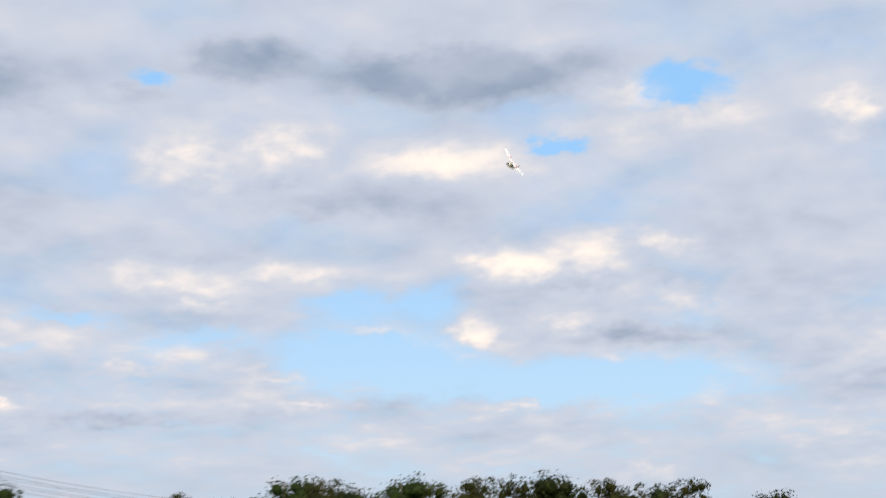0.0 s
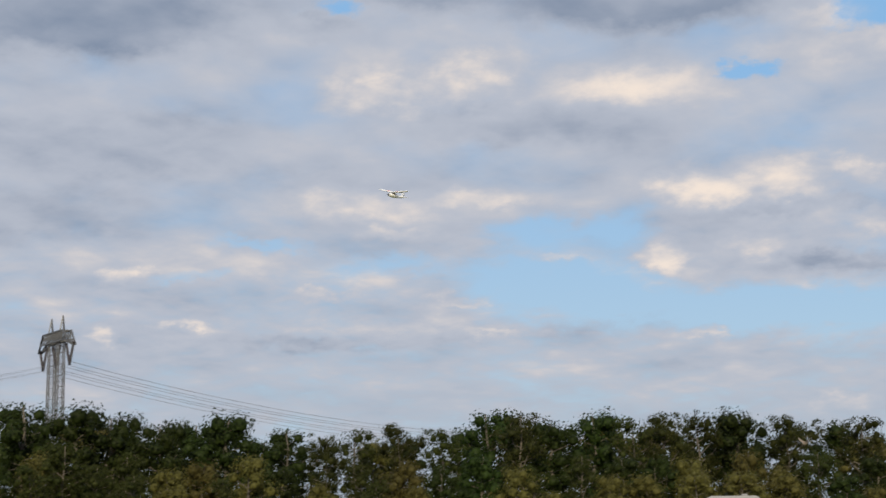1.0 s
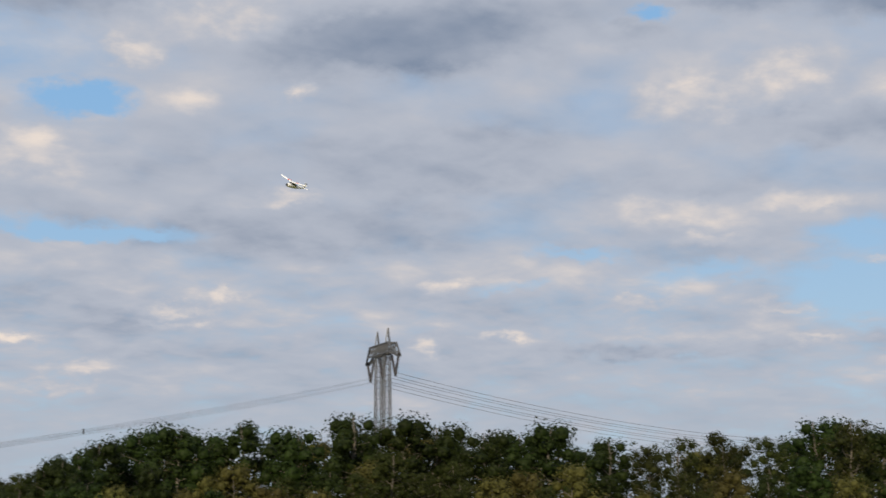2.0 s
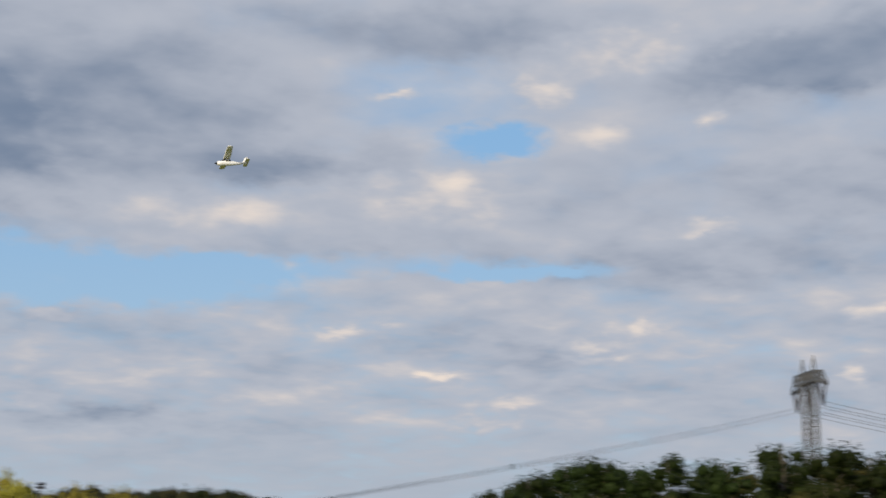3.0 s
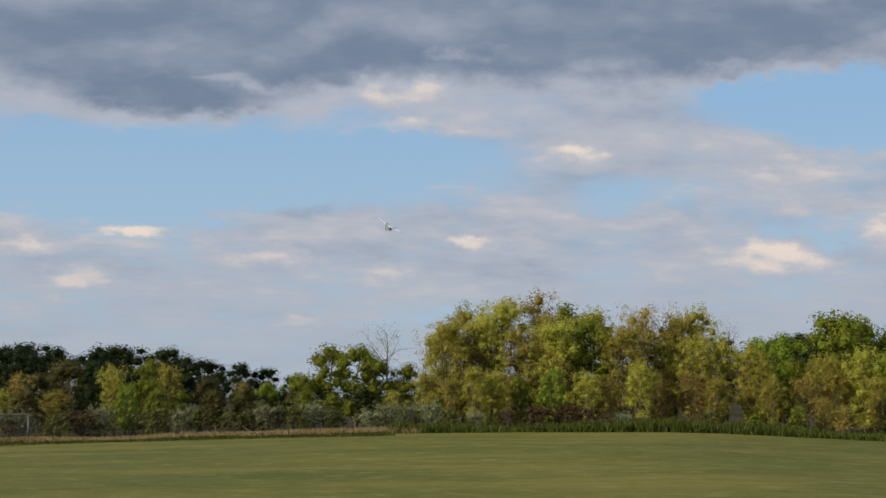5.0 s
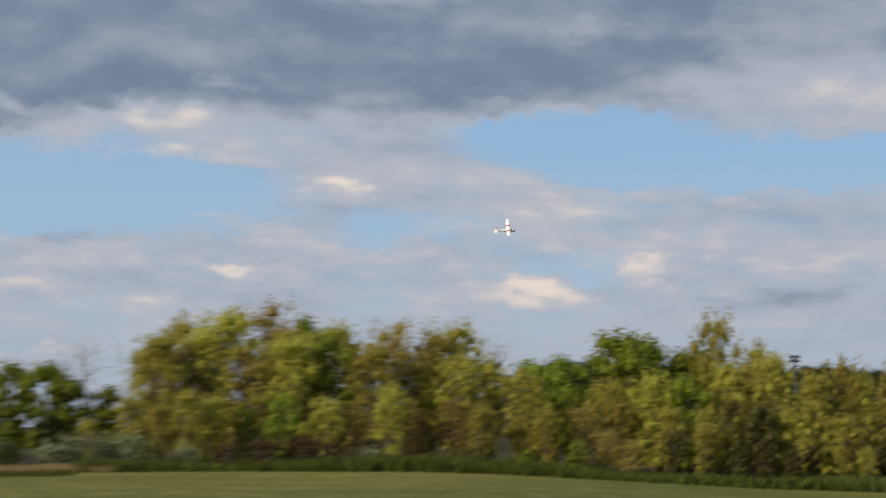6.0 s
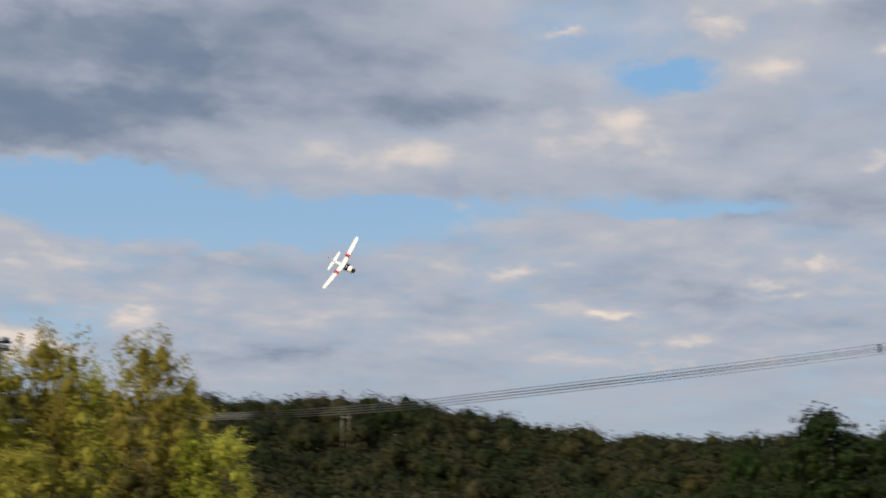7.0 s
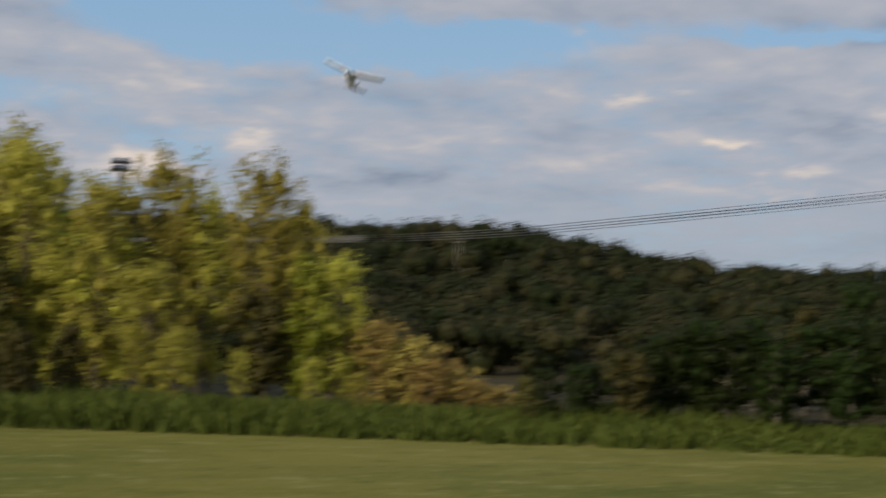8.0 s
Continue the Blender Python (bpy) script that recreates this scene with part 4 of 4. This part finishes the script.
# ---- white van parked before the long wood ----
def build_van():
    root = new("parked_van")
    x, y = polar(-71.9, 60.5)
    z = ground_z(x, y)
    tall = 1.6 + (1.77 - 1.6) * 60.5 / 65 - z
    bm = bmesh.new()
    prof = [(-1.15, 0.3), (-1.15, tall * 0.95), (-1.0, tall), (0.75, tall), (0.85, tall * 0.97), (1.2, tall * 0.62), (1.65, tall * 0.52), (1.72, 0.3)]
    loft(bm, [[(px, s * 0.55, pz) for px, pz in prof] for s in (-1, 1)])
    bmesh.ops.bevel(bm, geom=bm.edges[:], offset=0.05, segments=2, affect="EDGES")
    part("body", bm, WHITE_PAINT, root)
    for wx in (-0.7, 1.15):
        for s in (-1, 1):
            bm = bmesh.new()
            bmesh.ops.create_cone(bm, cap_ends=True, segments=20, radius1=0.24, radius2=0.24, depth=0.16, matrix=Matrix.Translation((wx, s * 0.5, 0.24)) @ Matrix.Rotation(radians(90), 4, "X"))
            part("wheel", bm, BLACK, root, "black tyre")
    for wx in (-0.6, 0.3):
        bm = bmesh.new()
        bmesh.ops.create_cube(bm, size=1, matrix=Matrix.Translation((wx, -0.556, tall * 0.76)) @ Matrix.Diagonal((0.7, 0.01, tall * 0.22, 1)))
        part("window", bm, BLACK, root, "dark side window", False)
    bm = bmesh.new()
    bmesh.ops.create_cube(bm, size=1, matrix=Matrix.Translation((0.3, 0, tall + 0.03)) @ Matrix.Diagonal((0.25, 0.3, 0.07, 1)))
    bmesh.ops.bevel(bm, geom=bm.edges[:], offset=0.02, segments=2, affect="EDGES")
    part("roof_vent", bm, WHITE_PAINT, root)
    root.matrix_world = pose(x, y, z, 0, 0, -71.9)
    tagged(root, "small white van parked before the trees", "van")


build_van()


# ---- model aeroplane ----
def ellipse(y, z, w, h, n=14):
    return [(w * math.cos(2 * math.pi * i / n), y, z + h * math.sin(2 * math.pi * i / n)) for i in range(n)]


def blade(stations):
    """A wing-like solid from stations of (leading point, chord, thickness, span axis place), chord backwards along -y."""
    rings = []
    for (x, y, z), chord, thick, upright in stations:
        ring = []
        for c, t in ((0, 0), (0.08, 0.55), (0.3, 1.0), (0.65, 0.6), (1, 0.06), (1, -0.06), (0.65, -0.25), (0.3, -0.4), (0.08, -0.35)):
            d = t * thick
            ring.append((x + (d if upright else 0), y - c * chord, z + (0 if upright else d)))
        rings.append(ring)
    bm = bmesh.new()
    loft(bm, rings)
    return bm


def build_plane():
    root = new("model_aeroplane")
    bm = bmesh.new()
    loft(bm, [ellipse(0.245, 0.0, 0.026, 0.028), ellipse(0.235, 0.0, 0.042, 0.044), ellipse(0.15, 0.002, 0.052, 0.055), ellipse(0.10, 0.012, 0.055, 0.068),
              ellipse(0.0, 0.014, 0.055, 0.07), ellipse(-0.08, 0.008, 0.048, 0.058), ellipse(-0.2, 0.008, 0.034, 0.04), ellipse(-0.34, 0.016, 0.022, 0.026), ellipse(-0.45, 0.022, 0.012, 0.016)])
    part("fuselage", bm, WHITE_FOAM, root, "smooth white foam fuselage")
    bm = bmesh.new()
    loft(bm, [ellipse(0.262, 0.0, 0.022, 0.022), ellipse(0.258, 0, 0.03, 0.032), ellipse(0.244, 0.0, 0.036, 0.038)])
    part("cowl", bm, BLACK, root, "black nose cowl")
    bm = bmesh.new()
    loft(bm, [ellipse(0.30, 0.0, 0.003, 0.003), ellipse(0.285, 0.0, 0.013, 0.013), ellipse(0.26, 0.0, 0.019, 0.019)])
    part("spinner", bm, BLACK, root)
    bm = bmesh.new()
    loft(bm, [ellipse(0.15, 0.042, 0.034, 0.014), ellipse(0.125, 0.052, 0.054, 0.034), ellipse(0.085, 0.058, 0.058, 0.042), ellipse(0.055, 0.058, 0.052, 0.03)])
    part("windscreen", bm, BLACK, root, "dark tinted windscreen")
    for s in (-1, 1):
        bm = bmesh.new()
        for y0, y1 in ((0.05, 0.0), (-0.01, -0.055)):
            bmesh.ops.create_cube(bm, size=1, matrix=Matrix.Translation((s * 0.0535, (y0 + y1) / 2, 0.045)) @ Matrix.Diagonal((0.006, y0 - y1, 0.036, 1)))
        part("side_window", bm, BLACK, root, "dark side windows", False)
    rise = 0.062
    wing = part("wing", blade([((-0.475, 0.075, 0.086 + rise), 0.10, 0.012, False), ((-0.45, 0.09, 0.086 + rise * 0.95), 0.13, 0.017, False), ((-0.24, 0.1, 0.086 + rise * 0.5), 0.155, 0.022, False),
                               ((0.0, 0.105, 0.086), 0.16, 0.024, False), ((0.24, 0.1, 0.086 + rise * 0.5), 0.155, 0.022, False),
                               ((0.45, 0.09, 0.086 + rise * 0.95), 0.13, 0.017, False), ((0.475, 0.075, 0.086 + rise), 0.10, 0.012, False)]), WHITE_FOAM, root, "one-piece high white foam wing")
    for s in (-1, 1):
        def on(x, grow):
            f = abs(x) / 0.475
            return ((x, 0.105 - 0.0105 * f * 2 + grow, 0.086 + rise * f + 0.007), 0.16 - 0.01 * f * 2 + 2 * grow, 0.024 - 0.004 * f * 2, False)
        part("wing_band", blade([on(s * 0.13, -0.001), on(s * 0.18, -0.001)]), RED_TRIM, wing, "red band across the wing's top")
        part("wing_tip", blade([((s * 0.474, 0.075, 0.0855 + rise), 0.10, 0.014, False), ((s * 0.482, 0.065, 0.0865 + rise), 0.08, 0.009, False)]), WHITE_FOAM, wing)
    part("tailplane", blade([((-0.17, -0.385, 0.028), 0.075, 0.006, False), ((-0.15, -0.375, 0.028), 0.09, 0.008, False), ((0.0, -0.355, 0.028), 0.115, 0.01, False),
                                    ((0.15, -0.375, 0.028), 0.09, 0.008, False), ((0.17, -0.385, 0.028), 0.075, 0.006, False)]), WHITE_FOAM, root)
    fin = part("fin", blade([((0, -0.30, 0.03), 0.16, 0.008, True), ((0, -0.36, 0.07), 0.115, 0.008, True), ((0, -0.40, 0.155), 0.08, 0.006, True), ((0, -0.415, 0.165), 0.05, 0.004, True)]), WHITE_FOAM, root)
    part("rudder_tip", blade([((0, -0.392, 0.135), 0.092, 0.009, True), ((0, -0.399, 0.156), 0.084, 0.008, True)]), GREY_PAINT, fin, "grey rudder tip")
    return tagged(root, "small white high-wing model aeroplane with red bands", "model aeroplane")


PLANE = build_plane()


# ---- bird ----
def build_bird():
    root = new("bird")
    bm = bmesh.new()
    loft(bm, [ellipse(0.14, 0.01, 0.004, 0.004, 8), ellipse(0.11, 0.012, 0.02, 0.02, 8), ellipse(0.07, 0.004, 0.026, 0.026, 8), ellipse(0.0, 0, 0.04, 0.038, 8), ellipse(-0.09, 0.0, 0.022, 0.018, 8), ellipse(-0.13, 0.0, 0.008, 0.006, 8)])
    part("body", bm, FEATHER, root)
    part("tail", blade([((-0.05, -0.14, 0.0), 0.09, 0.004, False), ((0.0, -0.1, 0.0), 0.13, 0.006, False), ((0.05, -0.14, 0.0), 0.09, 0.004, False)]), FEATHER, root)
    wings = []
    for s in (-1, 1):
        wings.append(part("wing", blade([((s * 0.02, 0.05, 0.01), 0.12, 0.012, False), ((s * 0.14, 0.07, 0.02), 0.11, 0.009, False), ((s * 0.26, 0.02, 0.02), 0.07, 0.005, False), ((s * 0.32, -0.03, 0.015), 0.03, 0.003, False)]), FEATHER, root))
    tagged(root, "small dark bird gliding down over the wood", "bird")
    return root, wings


BIRD, BIRD_WINGS = build_bird()

# seconds, place, heading to the left of north, climb, bank to the right
FLIGHT = [
    (0, 43.99, 15.31, 12.41, 94, 0, -60),
    (0.2, 42.74, 16.72, 11.63, 92, 0, -44),
    (0.5, 40.96, 18.66, 11.08, 84, 0, -21),
    (0.8, 38.14, 20.10, 10.39, 83, 0, -10),
    (1, 36.34, 21.37, 10.05, 85.5, 0, -10),
    (1.2, 33.48, 22.29, 9.55, 90, 0, -12),
    (1.5, 31.46, 25.06, 9.57, 88.5, 0, -22),
    (1.8, 28.58, 26.80, 9.68, 93.2, 0, -26),
    (2, 27.09, 28.19, 9.96, 96, 0, -26),
    (2.2, 24.44, 27.85, 10.01, 96.7, 0, -9),
    (3.3, 10.62, 31.23, 9.83, 73.2, -7, 20),
    (3.5, 7.84, 32.18, 9.30, 74, -12, 19),
    (3.8, 3.87, 34.09, 8.51, 67.5, -9, 30),
    (4, 1.58, 37.38, 8.24, 61.6, -6, 40),
    (4.1, 0.49, 40.44, 8.36, 53, -4, 42),
    (4.5, -2.52, 44.58, 7.17, 18, -2, 36),
    (4.7, -2.92, 47.60, 7.07, 5.5, 0, 30),
    (5.8, 8.41, 63.20, 8.73, -85.9, 2, 46),
    (6, 12.36, 65.56, 8.86, -95.1, 0, 46),
    (6.2, 16.33, 65.70, 8.63, -104.3, -2, 44),
    (6.4, 18.56, 59.96, 7.32, -113.1, -4, 42),
    (6.5, 20.29, 59.93, 7.03, -130, -6, 54),
    (6.6, 20.45, 55.48, 6.12, -141, -8, 57),
    (6.8, 23.98, 56.22, 5.70, -157, -13, 60),
    (7, 26.34, 56.05, 5.03, -176.7, -19, 62),
    (7.2, 27.76, 56.40, 4.25, -194.5, -9, 58),
    (7.4, 28.29, 57.34, 3.37, -204.7, 4, 42),
    (7.5, 27.10, 55.72, 3.01, -207.8, 2, 32),
    (7.6, 26.59, 55.95, 3.03, -208.5, 8, 8),
    (7.7, 25.72, 56.32, 3.19, -208.2, 10, -2),
    (7.8, 25.30, 55.91, 3.68, -209.7, 12, -10),
    (8, 24.33, 55.57, 5.01, -209.7, 14, -20),
]
BIRD_WAY = [
    (0, 49.14, 4.46, 7.40),
    (0.4, 45.32, 8.46, 6.09),
    (0.5, 44.53, 10.72, 5.85),
    (0.6, 44.35, 11.66, 5.22),
    (0.8, 45.22, 12.57, 4.07),
    (1, 46.20, 12.90, 3.25),
    (1.5, 47.02, 16.98, 2.57),
    (8, 47.02, 16.99, 2.49),
]


def motions():
    walk(PLANE, [(t, pose(x, y, z, 0, 0, head) @ pose(0, 0, 0, climb) @ pose(0, 0, 0, 0, bank)) for t, x, y, z, head, climb, bank in FLIGHT])
    walk(BIRD, [(t, pose(x, y, z, -15, 0, 60)) for t, x, y, z in BIRD_WAY])
    for s, wing in zip((-1, 1), BIRD_WINGS):
        walk(wing, [(i * 0.2, pose(0, 0, 0, 0, s * (-28 if i % 2 else 14))) for i in range(41)])


motions()
